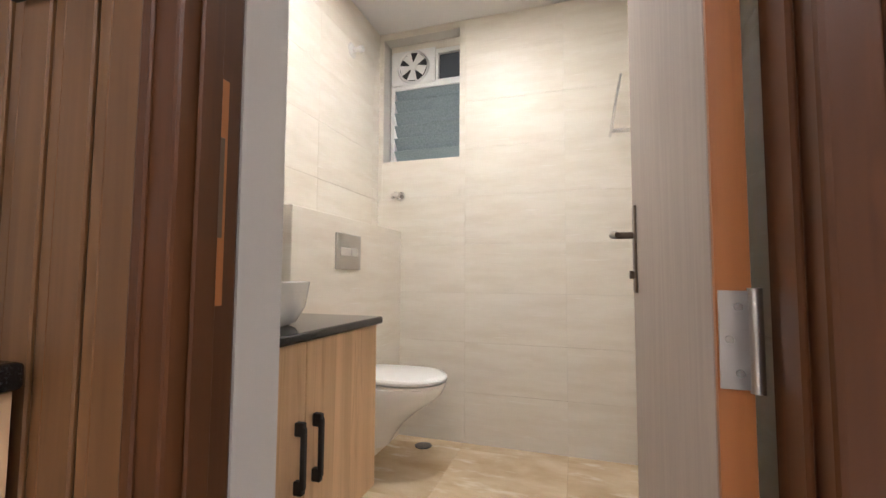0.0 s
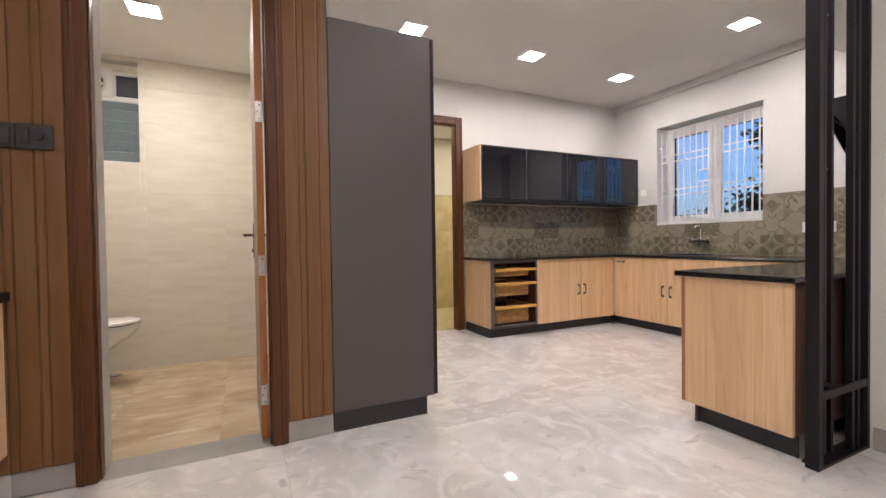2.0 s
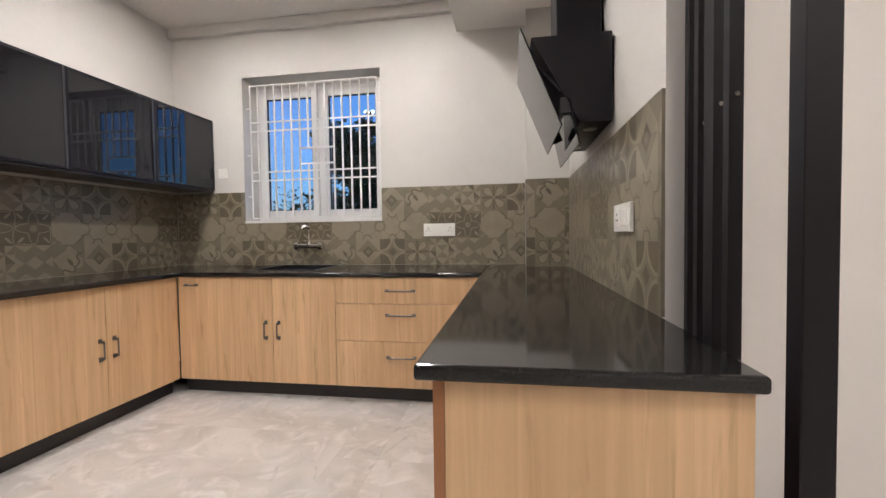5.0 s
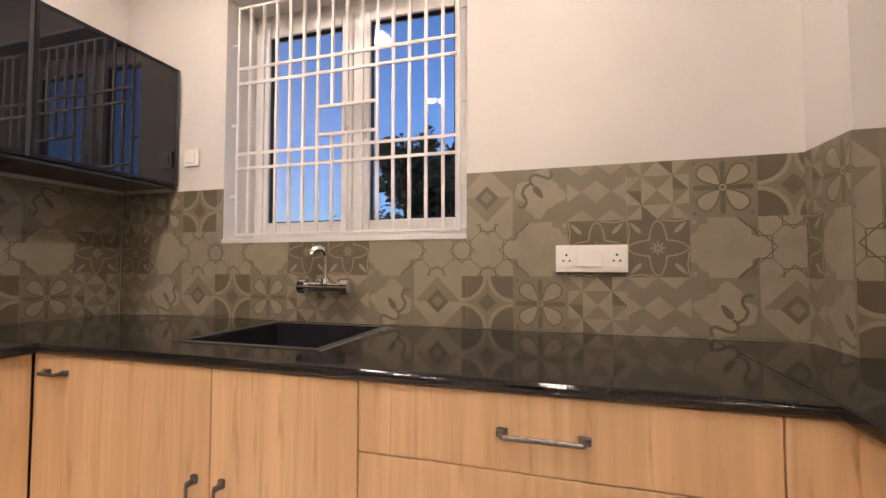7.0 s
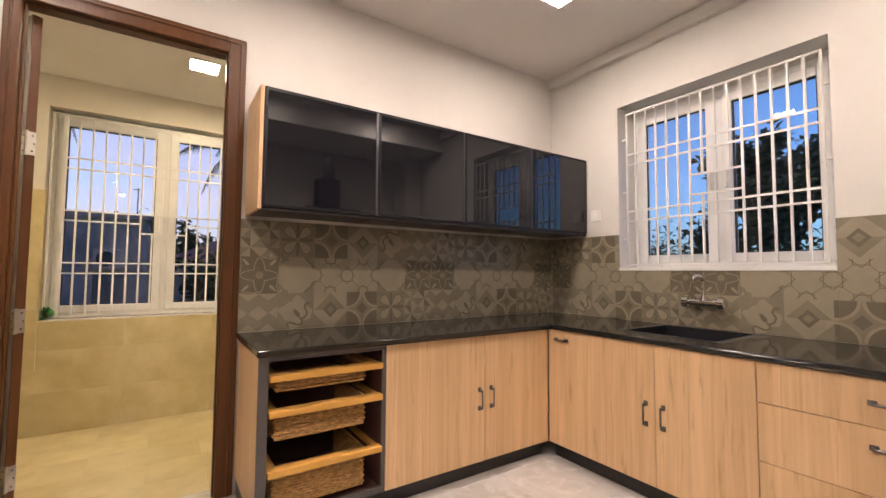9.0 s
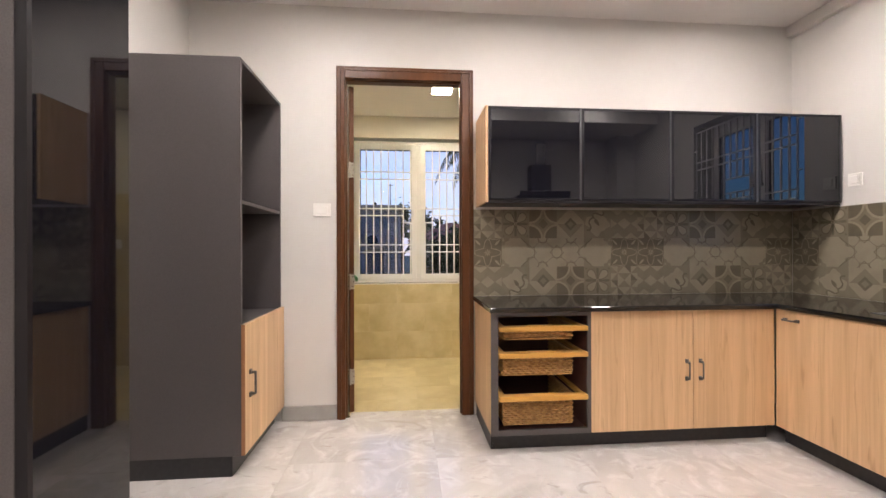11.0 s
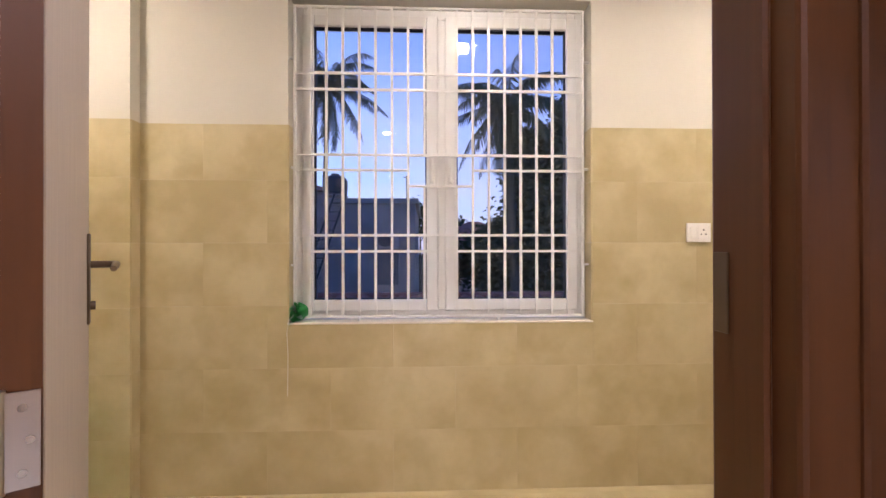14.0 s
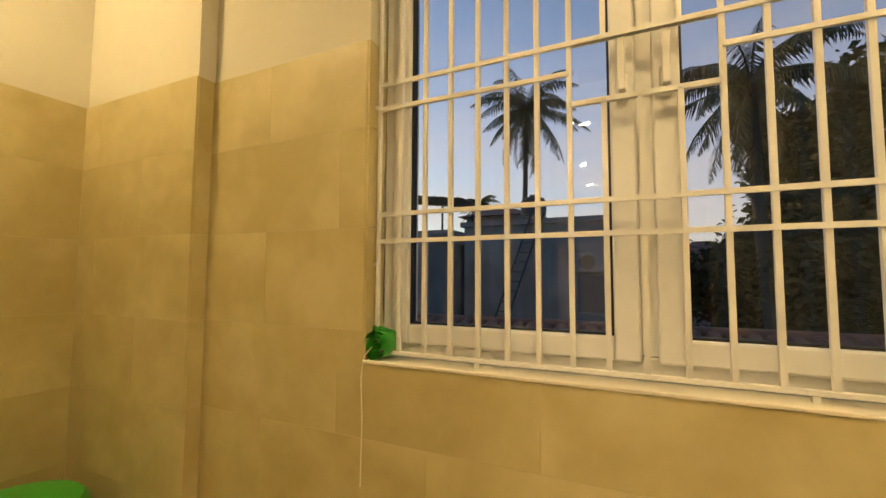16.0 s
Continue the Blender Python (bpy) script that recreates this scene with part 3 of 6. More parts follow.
# bathroom ventilator: fan box, fixed light and glass louvres
v = tagged(thing("window_bath", "white bathroom ventilator with exhaust fan and glass louvres", "window"), kind="structure")
vx0, vx1, vy = BW_X + 0.04, BWX1 - 0.004, BN_Y + 0.10
vm = vx0 + 0.31
vz = 2.24
f = 0.03
part("frame", boxes((vx0, vx0 + f, vy, vy + 0.06, BWZ0, 2.50), (vx1 - 0.012, vx1, vy, vy + 0.06, BWZ0, 2.50), (vx0 + f, vx1 - 0.012, vy, vy + 0.06, 2.47, 2.50), (vx0 + f, vx1 - 0.012, vy - 0.006, vy + 0.06, vz, vz + 0.045), (vm, vm + 0.035, vy, vy + 0.06, vz + 0.045, 2.47), (vx0 + f, vx1 - 0.012, vy, vy + 0.06, BWZ0, BWZ0 + 0.02), bevel=0.003), UPVC, v)
part("head_panel", boxes((vx0, vx1, vy + 0.005, vy + 0.06, 2.505, BWZ1)), CREAMTILE, v)
part("pane", boxes((vm + 0.035, vx1 - 0.012, vy + 0.03, vy + 0.036, vz + 0.045, 2.47)), DARKPANE, v, "dark mesh pane")
for k in range(6):
    z = BWZ0 + 0.06 + k * 0.088
    lv = part("louvre", boxes((vx0 + f, vx1 - 0.012, -0.003, 0.003, -0.052, 0.052)), LOUVRE, v, "frosted glass louvre")
    bpy.data.objects[lv.name].matrix_basis = Matrix.Translation((0, vy + 0.03, z)) @ pose(0, 0, 0, 38)
fan = thing("exhaust_fan", "white round wall exhaust fan with metal blades", "exhaust fan", (vx0 + 0.17, vy - 0.012, vz + 0.045 + 0.105))
fan.scale = (1.22, 1.0, 1.22)
bm = boxes((-0.13, 0.13, 0.0, 0.02, -0.10, 0.10), bevel=0.006, seg=2)
part("housing", bm, UPVC, fan)
bm = bmesh.new()
for k in range(32):
    a, b = 2 * math.pi * k / 32, 2 * math.pi * (k + 1) / 32
    q = [bm.verts.new((r * math.cos(t), y, r * math.sin(t))) for r, y, t in ((0.098, 0, a), (0.098, 0, b), (0.090, -0.014, b), (0.090, -0.014, a))]
    bm.faces.new(q)
    q = [bm.verts.new((r * math.cos(t), y, r * math.sin(t))) for r, y, t in ((0.090, -0.014, a), (0.090, -0.014, b), (0.082, -0.001, b), (0.082, -0.001, a))]
    bm.faces.new(q)
part("ring", bm, UPVC, fan, smooth=True)
# no real opening: the shade inside the duct is a thin black disc
bm = bmesh.new()
lathe(bm, [(0.081, 0.0), (0.081, 0.002)], (0, 0, 0), 32)
ob = part("duct", bm, GASKET, fan, "black disc painted as the shaded duct opening")
ob.matrix_basis = pose(0, -0.001, 0, 90)
for k in range(5):
    bm = bmesh.new()
    q = [bm.verts.new(p) for p in ((0.018, -0.004, -0.012), (0.076, -0.010, -0.034), (0.078, -0.004, 0.026), (0.018, -0.012, 0.012))]
    bm.faces.new(q)
    bl = part("blade", bm, UPVC, fan)
    bl.matrix_basis = pose(0, 0, 0, 0, 72 * k + 20, 0)
bm = bmesh.new()
lathe(bm, [(0.024, 0.0), (0.022, 0.014), (0.012, 0.018)], (0, 0, 0), 16)
ob = part("hub", bm, UPVC, fan, smooth=True)
ob.matrix_basis = pose(0, 0, 0, 90)


# ---- kitchen cabinets ----
def pull(parent, x, z, length, upright, y=0.0, material=None, t=0.0088):
    """A square bow handle on a front in the plane y, standing towards -y."""
    m = material or HANDLE
    bm = bmesh.new()
    L = length / 2
    if upright:
        for s in (-1, 1):
            box(bm, x - t, x + t, y - 0.012, y, z + s * L - 0.012, z + s * L + 0.012, bevel=0.002)
            box(bm, x - t * 0.55, x + t * 0.55, y - 0.03, y - 0.012, z + s * (L - 0.004) - 0.006, z + s * (L - 0.004) + 0.006)
        box(bm, x - t * 0.5, x + t * 0.5, y - 0.036, y - 0.027, z - L + 0.002, z + L - 0.002, bevel=0.003)
    else:
        for s in (-1, 1):
            box(bm, x + s * L - 0.012, x + s * L + 0.012, y - 0.012, y, z - t, z + t, bevel=0.002)
            box(bm, x + s * (L - 0.004) - 0.006, x + s * (L - 0.004) + 0.006, y - 0.03, y - 0.012, z - t * 0.55, z + t * 0.55)
        box(bm, x - L + 0.002, x + L - 0.002, y - 0.036, y - 0.026, z - t * 0.6, z + t * 0.6, bevel=0.003)
    return part("handle", bm, m, parent, "dark metal bow handle")


def door_front(parent, x0, x1, z0, z1, name="door", y=0.0, t=0.018):
    return part(name, boxes((x0 + 0.0015, x1 - 0.0015, y - t, y, z0, z1), bevel=0.0015), OAK, parent)


CT, SLAB = 0.83, 0.03
FZ0, FZ1 = 0.10, 0.785      # fronts from plinth to just under the slab
NF, EF, SF = -0.57, -0.677, -2.71   # carcass front planes of the three runs


def base_unit(name, width, depth, label, group="base cabinets"):
    """Carcass with open front at y = 0, body towards +y, local x along the run."""
    u = thing(name, label, "cabinet", group=group)
    p = 0.016
    for nm, b in (("carcass_side", (0, p, 0, depth, FZ0, CT - SLAB)), ("carcass_side", (width - p, width, 0, depth, FZ0, CT - SLAB)), ("carcass_floor", (p, width - p, 0, depth, FZ0, FZ0 + p)), ("carcass_back", (p, width - p, depth - p, depth, FZ0 + p, CT - SLAB)), ("top_rail", (p, width - p, 0, 0.08, CT - SLAB - p, CT - SLAB))):
        part(nm, boxes(b), INNER, u)
    part("plinth", boxes((0, width, 0.045, 0.06, 0, FZ0)), PLINTH, u)
    return u


# basket unit on the north run
NX0, NX1, NX2 = -2.40, -1.835, -1.215
bu = base_unit("basket_cabinet", NX1 - NX0, -NF - 0.012, "open kitchen base cabinet with three wicker basket drawers")
bu.matrix_world = pose(NX0, NF, 0)
W = NX1 - NX0
part("side_panel", boxes((-0.018, 0.0, 0.0, 0.55, FZ0, CT - SLAB), bevel=0.001), OAK, bu, "oak laminate end panel")
part("end_plinth", boxes((-0.01, 0.0, 0.046, 0.55, 0.0, FZ0)), PLINTH, bu)
for b in ((-0.018, 0.022, -0.018, 0.0, FZ0, FZ1 + 0.015), (W - 0.022, W, -0.018, 0.0, FZ0, FZ1 + 0.015), (0.022, W - 0.022, -0.018, 0.0, FZ1 - 0.01, FZ1 + 0.015), (0.022, W - 0.022, -0.018, 0.0, FZ0, FZ0 + 0.03)):
    part("face_strip", boxes(b, bevel=0.001), CHARCOAL, bu)


def basket(z, height, pull_out):
    """A wicker basket hung on two pine runners with a pine front rail."""
    b = thing("wicker_basket", "woven wicker basket drawer with pine front rail", "basket", group="basket drawers")
    w = W - 0.05
    part("front_rail", boxes((0, w, -0.02, 0.03, -0.014, 0.014), bevel=0.004, seg=2), PINE, b, "pine front rail")
    part("rail_step", boxes((0.17, w - 0.2, -0.021, 0.024, 0.014, 0.019), bevel=0.002), PINE, b)
    for x in (0.004, w - 0.030):
        part("runner", boxes((x, x + 0.026, 0.03, 0.46, -0.012, 0.012), bevel=0.003), PINE, b, "pine side runner")
    # woven walls: weavers run over and under the stakes
    x0, x1, y0, y1 = 0.035, w - 0.075, 0.035, 0.44
    rows = int(height / 0.0125)
    bm = bmesh.new()
    for r in range(rows):
        zz = -0.012 - r * 0.0125
        for (ax, ay), (bx, by) in (((x0, y0), (x1, y0)), ((x1, y0), (x1, y1)), ((x0, y1), (x0, y0))):
            n = max(8, int(math.hypot(bx - ax, by - ay) / 0.02))
            nx, ny = (by - ay), -(bx - ax)
            ln = math.hypot(nx, ny)
            nx, ny = nx / ln, ny / ln
            pts = []
            for k in range(n + 1):
                s = 0.0045 * (1 if (k + r) % 2 else -1)
                pts.append((ax + (bx - ax) * k / n + nx * s, ay + (by - ay) * k / n + ny * s, zz))
            tube(bm, pts, 0.006, 4)
    part("weave", bm, WICKER, b, "woven wicker walls")
    part("bottom", boxes((x0, x1, y0, y1, -height - 0.008, -height)), WICKER, b)
    bm = bmesh.new()
    tube(bm, [(x0, y0 + 0.002, 0.004), (x0, y1, 0.004), (x1, y1, 0.004), (x1, y0 + 0.002, 0.004), (x0, y0 + 0.002, 0.004)], 0.009, 6)
    part("rim", bm, WICKER, b, "plaited rim")
    b.matrix_world = pose(NX0 + 0.025, NF - 0.018 + pull_out, z)
    return b


basket(0.705, 0.062, 0.0)
basket(0.556, 0.118, 0.0)
basket(0.312, 0.158, 0.0)

cu = base_unit("corner_cabinet", NX2 - NX1 + 0.518, -NF - 0.012, "oak laminate base cabinet with two doors")
cu.matrix_world = pose(NX1, NF, 0)
for a, b, hx in ((0.0, NX2 - NX1, NX2 - NX1 - 0.042), (NX2 - NX1, NX2 - NX1 + 0.518, NX2 - NX1 + 0.042)):
    d = door_front(cu, a, b, FZ0, FZ1 + 0.012)
    pull(d, hx, 0.448, 0.102, True, -0.018)

# east run, seen from the west: local x runs south
EY = (-0.588, -1.285, -1.722, -2.72)
sc = base_unit("sink_cabinet", EY[0] - EY[2], -EF - 0.012, "oak laminate sink base cabinet with two doors")
sc.matrix_world = pose(EF, EY[0], 0, 0, 0, -90)
d = door_front(sc, 0.004, EY[0] - EY[1], FZ0, FZ1 + 0.012)
pull(d, 0.11, 0.745, 0.075, False, -0.018)
pull(d, EY[0] - EY[1] - 0.045, 0.45, 0.102, True, -0.018)
d = door_front(sc, EY[0] - EY[1], EY[0] - EY[2], FZ0, FZ1 + 0.012)
pull(d, EY[0] - EY[1] + 0.045, 0.45, 0.102, True, -0.018)
dc = base_unit("drawer_cabinet", EY[2] - EY[3] - 0.02, -EF - 0.012, "oak laminate base cabinet with three wide drawers")
dc.matrix_world = pose(EF, EY[2], 0, 0, 0, -90)
for z0, z1 in ((0.632, FZ1 + 0.012), (0.394, 0.629), (FZ0, 0.391)):
    d = door_front(dc, 0.0, 0.86, z0, z1, "drawer_front")
    pull(d, 0.43, (z0 + z1) / 2 + (0.0 if z0 > 0.5 else 0.05), 0.17, False, -0.018)
part("filler", boxes((0.862, 0.977, -0.018, 0.0, FZ0, FZ1 + 0.012), bevel=0.001), OAK, dc)

# south run under the hood: local x runs west
su = base_unit("hob_cabinet", 1.782, 0.505, "oak laminate base cabinet with doors beside the black screen")
su.matrix_world = pose(EF - 0.004, SF, 0, 0, 0, 180)
for a, b, hx in ((0.0, 0.575, 0.53), (0.575, 1.15, 0.62), (1.15, 1.782, 1.195)):
    d = door_front(su, a, b, FZ0, FZ1 + 0.012)
    pull(d, hx, 0.45, 0.102, True, -0.018)
part("end_panel", boxes((1.783, 1.805, 0.004, 0.513, FZ0, CT - SLAB), bevel=0.001), OAK, su, "oak laminate end panel")
part("edge_band", boxes((1.7825, 1.803, -0.018, 0.003, FZ0, FZ1 + 0.012)), OAK_EDGE, su, "reddish door edge band")
part("end_plinth", boxes((1.748, 1.763, 0.046, 0.513, 0.0, FZ0)), PLINTH, su)

# granite worktop in a U with the sink cut-out
SKY0, SKY1, SKX0, SKX1 = -1.50, -1.02, -0.53, -0.09
wt = thing("worktop", "polished black granite worktop along three walls", "countertop")
part("slab_north", boxes((-2.432, -0.698, -0.625, -0.012, CT - SLAB, CT), bevel=0.008, seg=3), GRANITE, wt)
bm = boxes((-0.70, SKX0, -2.66, -0.012, CT - SLAB + 0.0002, CT - 0.0004), (SKX1, -0.012, -2.66, -0.012, CT - SLAB + 0.0002, CT - 0.0004), (SKX0, SKX1, -2.66, SKY0, CT - SLAB + 0.0002, CT - 0.0004), (SKX0, SKX1, SKY1, -0.012, CT - SLAB + 0.0002, CT - 0.0004))
part("slab_east", bm, GRANITE, wt)
bm = bmesh.new()
tube(bm, [(-0.70, -2.66, CT - SLAB / 2), (-0.70, -0.63, CT - SLAB / 2)], 0.0147, 12)
part("nosing", bm, GRANITE, wt, smooth=True)
part("slab_south", boxes((-2.505, -0.012, S_Y + 0.002, -2.66, CT - SLAB, CT), bevel=0.008, seg=3), GRANITE, wt)
sk = thing("kitchen_sink", "matt black undermount kitchen sink", "sink")
part("basin", boxes((SKX0, SKX0 + 0.004, SKY0, SKY1, CT - 0.23, CT - 0.004), (SKX1 - 0.004, SKX1, SKY0, SKY1, CT - 0.23, CT - 0.004), (SKX0, SKX1, SKY0, SKY0 + 0.004, CT - 0.23, CT - 0.004), (SKX0, SKX1, SKY1 - 0.004, SKY1, CT - 0.23, CT - 0.004), (SKX0, SKX1, SKY0, SKY1, CT - 0.234, CT - 0.23)), mat("black_quartz", (0.014, 0.014, 0.018), 0.35), sk)
part("rim", boxes((SKX0 - 0.028, SKX0, SKY0 - 0.028, SKY1 + 0.028, CT - 0.0003, CT + 0.002), (SKX1, SKX1 + 0.028, SKY0 - 0.028, SKY1 + 0.028, CT - 0.0003, CT + 0.002), (SKX0, SKX1, SKY0 - 0.028, SKY0, CT - 0.0003, CT + 0.002), (SKX0, SKX1, SKY1, SKY1 + 0.028, CT - 0.0003, CT + 0.002), bevel=0.001), mat("black_quartz_rim", (0.02, 0.02, 0.023), 0.28), sk)
part("silicone_line", boxes((SKX0 - 0.034, SKX1 + 0.034, SKY0 - 0.033, SKY0 - 0.029, CT - 0.0002, CT + 0.0008)), SKIRT, sk, "pale sealant line")
bm = bmesh.new()
lathe(bm, [(0.04, 0), (0.04, 0.003), (0.02, 0.001)], ((SKX0 + SKX1) / 2, (SKY0 + SKY1) / 2, CT - 0.23), 20)
part("drain", bm, STEEL, sk, smooth=True)

# wall mixer over the sink
fa = thing("kitchen_tap", "chrome wall-mounted sink mixer with swan spout", "tap", (0.0, -1.235, 0.985))
bm = bmesh.new()
tube(bm, [(-0.062, -0.075, 0), (-0.062, 0.075, 0)], 0.021, 14)
part("body", bm, CHROME, fa, smooth=True)
for s in (-1, 1):
    bm = bmesh.new()
    tube(bm, [(-0.009, s * 0.055, 0.004), (-0.018, s * 0.055, 0.004), (-0.02, s * 0.055, 0.002), (-0.062, s * 0.055, 0.0)], 0.02, 14, [0.032, 0.030, 0.018, 0.016])
    part("flange", bm, CHROME, fa, smooth=True)
    bm = bmesh.new()
    tube(bm, [(-0.062, s * 0.075, 0), (-0.064, s * 0.086, 0), (-0.066, s * 0.118, 0.0), (-0.066, s * 0.123, 0)], 0.02, 14, [0.018, 0.034, 0.032, 0.02])
    part("knob", bm, CHROME, fa, smooth=True)
bm = bmesh.new()
tube(bm, [(-0.062, 0.0, 0.012), (-0.062, 0.0, 0.034), (-0.062, 0.0, 0.037)], 0.02, 14, [0.024, 0.019, 0.012])
part("collar", bm, CHROME, fa, smooth=True)
bm = bmesh.new()
pts = [(-0.062, 0, 0.03), (-0.062, 0, 0.125)]
for k in range(1, 9):
    a = math.pi * 0.92 * k / 8
    pts.append((-0.062 - 0.024 * (1 - math.cos(a)), 0.018 * (1 - math.cos(a)), 0.125 + 0.03 * math.sin(a)))
tube(bm, pts, 0.0105, 12, [0.0095, 0.0095, 0.0105, 0.013, 0.0155, 0.017, 0.018, 0.018, 0.0175, 0.0165])
part("spout", bm, CHROME, fa, smooth=True)

# wall cabinets with black glass doors
UY0, UZ0, UZ1 = -0.352, 1.455, 2.045
UX = -2.388
n_u = 4
uw = (-0.012 - UX) / n_u
for k in range(n_u):
    u = thing("wall_cabinet", "wall cabinet with black tinted glass door over the worktop" if k else "wall cabinet with black glass door and oak end panel", "cabinet", (UX + k * uw, UY0, UZ0), group="wall cabinets")
    p = 0.016
    for nm, b in (("carcass_side", (0, p, 0, 0.34, 0.0, 0.59)), ("carcass_side", (uw - p, uw, 0, 0.34, 0.0, 0.59)), ("carcass_top", (p, uw - p, 0, 0.34, 0.574, 0.59)), ("carcass_floor", (p, uw - p, 0, 0.34, 0.0, p)), ("carcass_back", (p, uw - p, 0.33, 0.34, p, 0.574))):
        part(nm, boxes(b), CHARCOAL if nm == "carcass_floor" else INNER, u)
    d = part("glass_door", boxes((0.016, uw - 0.016, -0.0175, -0.004, 0.021, 0.571)), BLACKGLASS, u, "black tinted glass")
    part("door_frame", boxes((0.002, 0.016, -0.02, -0.002, 0.005, 0.587), (uw - 0.016, uw - 0.002, -0.02, -0.002, 0.005, 0.587), (0.016, uw - 0.016, -0.02, -0.002, 0.005, 0.021), (0.016, uw - 0.016, -0.02, -0.002, 0.571, 0.587), bevel=0.001), HOODBLACK, u, "slim black aluminium frame")
    part("profile", boxes((0, uw, -0.012, 0.0, -0.011, 0.002), bevel=0.002), PLINTH, u, "black grip profile")
    part("side_profile", boxes((uw - 0.014, uw - 0.003, -0.0225, -0.0202, 0.008, 0.584)), DARKALU, u, "dark grey aluminium edge profile")
    if k == 0:
        part("end_panel", boxes((-0.018, 0.0, -0.012, 0.346, -0.004, 0.592), bevel=0.001), OAK, u, "oak laminate end panel")

# tall charcoal units beside the fridge niche
TU = thing("tall_cabinet", "tall charcoal laminate cabinet beside slatted wall", "cabinet")
part("body", boxes((-4.285, -3.70, -1.985, -1.65, 0.105, 2.20), bevel=0.001), CHARCOAL, TU)
part("plinth", boxes((-4.28, -3.745, -1.98, -1.655, 0.0, 0.105)), PLINTH, TU)
for a, b in ((-1.982, -1.653),):
    d = part("door", boxes((-3.70, -3.68, a, b, 0.11, 2.195), bevel=0.0015), BLACKGLASS, TU, "black glass door")
    part("edge_profile", boxes((-3.70, -3.676, a - 0.0005, a + 0.012, 0.109, 2.196)), BLACK, d)
SU = thing("shelf_cabinet", "tall charcoal cabinet with open shelves over an oak door", "cabinet")
x0, x1, y0, y1 = -4.31, -3.735, -0.70, -0.012
for nm, b in (("side_panel", (x0, x1, y0, y0 + 0.019, 0.105, 2.145)), ("side_panel", (x0, x1, y1 - 0.019, y1, 0.105, 2.145)), ("top_panel", (x0, x1, y0 + 0.019, y1 - 0.019, 2.126, 2.145)), ("bottom_panel", (x0, x1 - 0.001, y0 + 0.019, y1 - 0.019, 0.105, 0.124)), ("back_panel", (x0, x0 + 0.012, y0 + 0.019, y1 - 0.019, 0.124, 2.126))):
    part(nm, boxes(b, bevel=0.001), CHARCOAL, SU)
for z in (0.765, 1.415):
    part("shelf", boxes((x0 + 0.012, x1 - 0.002, y0 + 0.019, y1 - 0.019, z - 0.019, z), bevel=0.001), CHARCOAL, SU)
d = part("door", boxes((x1, x1 + 0.02, y0 + 0.002, y1 - 0.002, 0.107, 0.775), bevel=0.0015), OAK, SU, "oak laminate door")
part("edge_band", boxes((x1 + 0.001, x1 + 0.019, y0 - 0.0002, y0 + 0.003, 0.108, 0.774)), OAK_EDGE, d)
part("plinth", boxes((x0, x1 - 0.045, y0 + 0.004, y1, 0.0, 0.105)), PLINTH, SU)
bm = bmesh.new()
for s in (-1, 1):
    box(bm, x1 + 0.02, x1 + 0.032, y0 + 0.05, y0 + 0.072, 0.46 + s * 0.06 - 0.012, 0.46 + s * 0.06 + 0.012, bevel=0.002)
    box(bm, x1 + 0.032, x1 + 0.05, y0 + 0.055, y0 + 0.067, 0.46 + s * 0.056 - 0.006, 0.46 + s * 0.056 + 0.006)
box(bm, x1 + 0.046, x1 + 0.056, y0 + 0.054, y0 + 0.068, 0.40, 0.52, bevel=0.003)
part("handle", bm, HANDLE, d, "dark metal bow handle")

# cooker hood on the south wall
hd = thing("cooker_hood", "black angled cooker hood with open glass flaps", "cooker hood", (-1.18, S_Y, 0))
part("chimney", boxes((-0.13, 0.13, 0.012, 0.20, 1.839, 2.235), bevel=0.003), HOODBLACK, hd)
bm = bmesh.new()
prof = [(0.011, 1.495), (0.13, 1.495), (0.318, 1.838), (0.011, 1.838)]
ends = []
for x in (-0.31, 0.31):
    ends.append([bm.verts.new((x, y, z)) for y, z in prof])
for k in range(4):
    bm.faces.new((ends[0][k], ends[0][(k + 1) % 4], ends[1][(k + 1) % 4], ends[1][k]))
bm.faces.new(ends[0]); bm.faces.new(ends[1][::-1])
part("body", bm, HOODBLACK, hd)
for y0_, z0_, ln, an in ((0.202, 1.486, 0.422, -22.1), (0.135, 1.411, 0.183, -12)):
    q = part("flap", boxes((-0.32, 0.32, -0.003, 0.003, 0.0, ln), bevel=0.001), BLACKGLASS, hd, "tilted black glass flap")
    q.matrix_basis = Matrix.Translation((0, y0_, z0_)) @ pose(0, 0, 0, an)
for x in (-0.285, 0.285):
    part("hinge_block", boxes((x - 0.015, x + 0.015, 0.15, 0.205, 1.535, 1.60), bevel=0.003), PLINTH, hd)
    bm = bmesh.new()
    tube(bm, [(x, 0.20, 1.63), (x, 0.285, 1.72), (x, 0.315, 1.80)], 0.006, 8)
    part("lift_arm", bm, PLINTH, hd, "thin black lift arm", True)
for x in (-0.2, 0.2):
    bm = bmesh.new()
    lathe(bm, [(0.028, 0), (0.028, 0.005)], (x, 0.075, 1.489), 16)
    part("lamp", bm, STEEL, hd, "round hood lamp", True)
bm = bmesh.new()
pts, rr = [], []
for k in range(24):
    pts.append((0.02, 0.10, 2.235 + 0.012 * k))
    rr.append(0.065 if k % 2 else 0.058)
tube(bm, pts, 0.06, 14, rr)
part("duct", bm, CHROME, hd, "silver flexible duct", True)

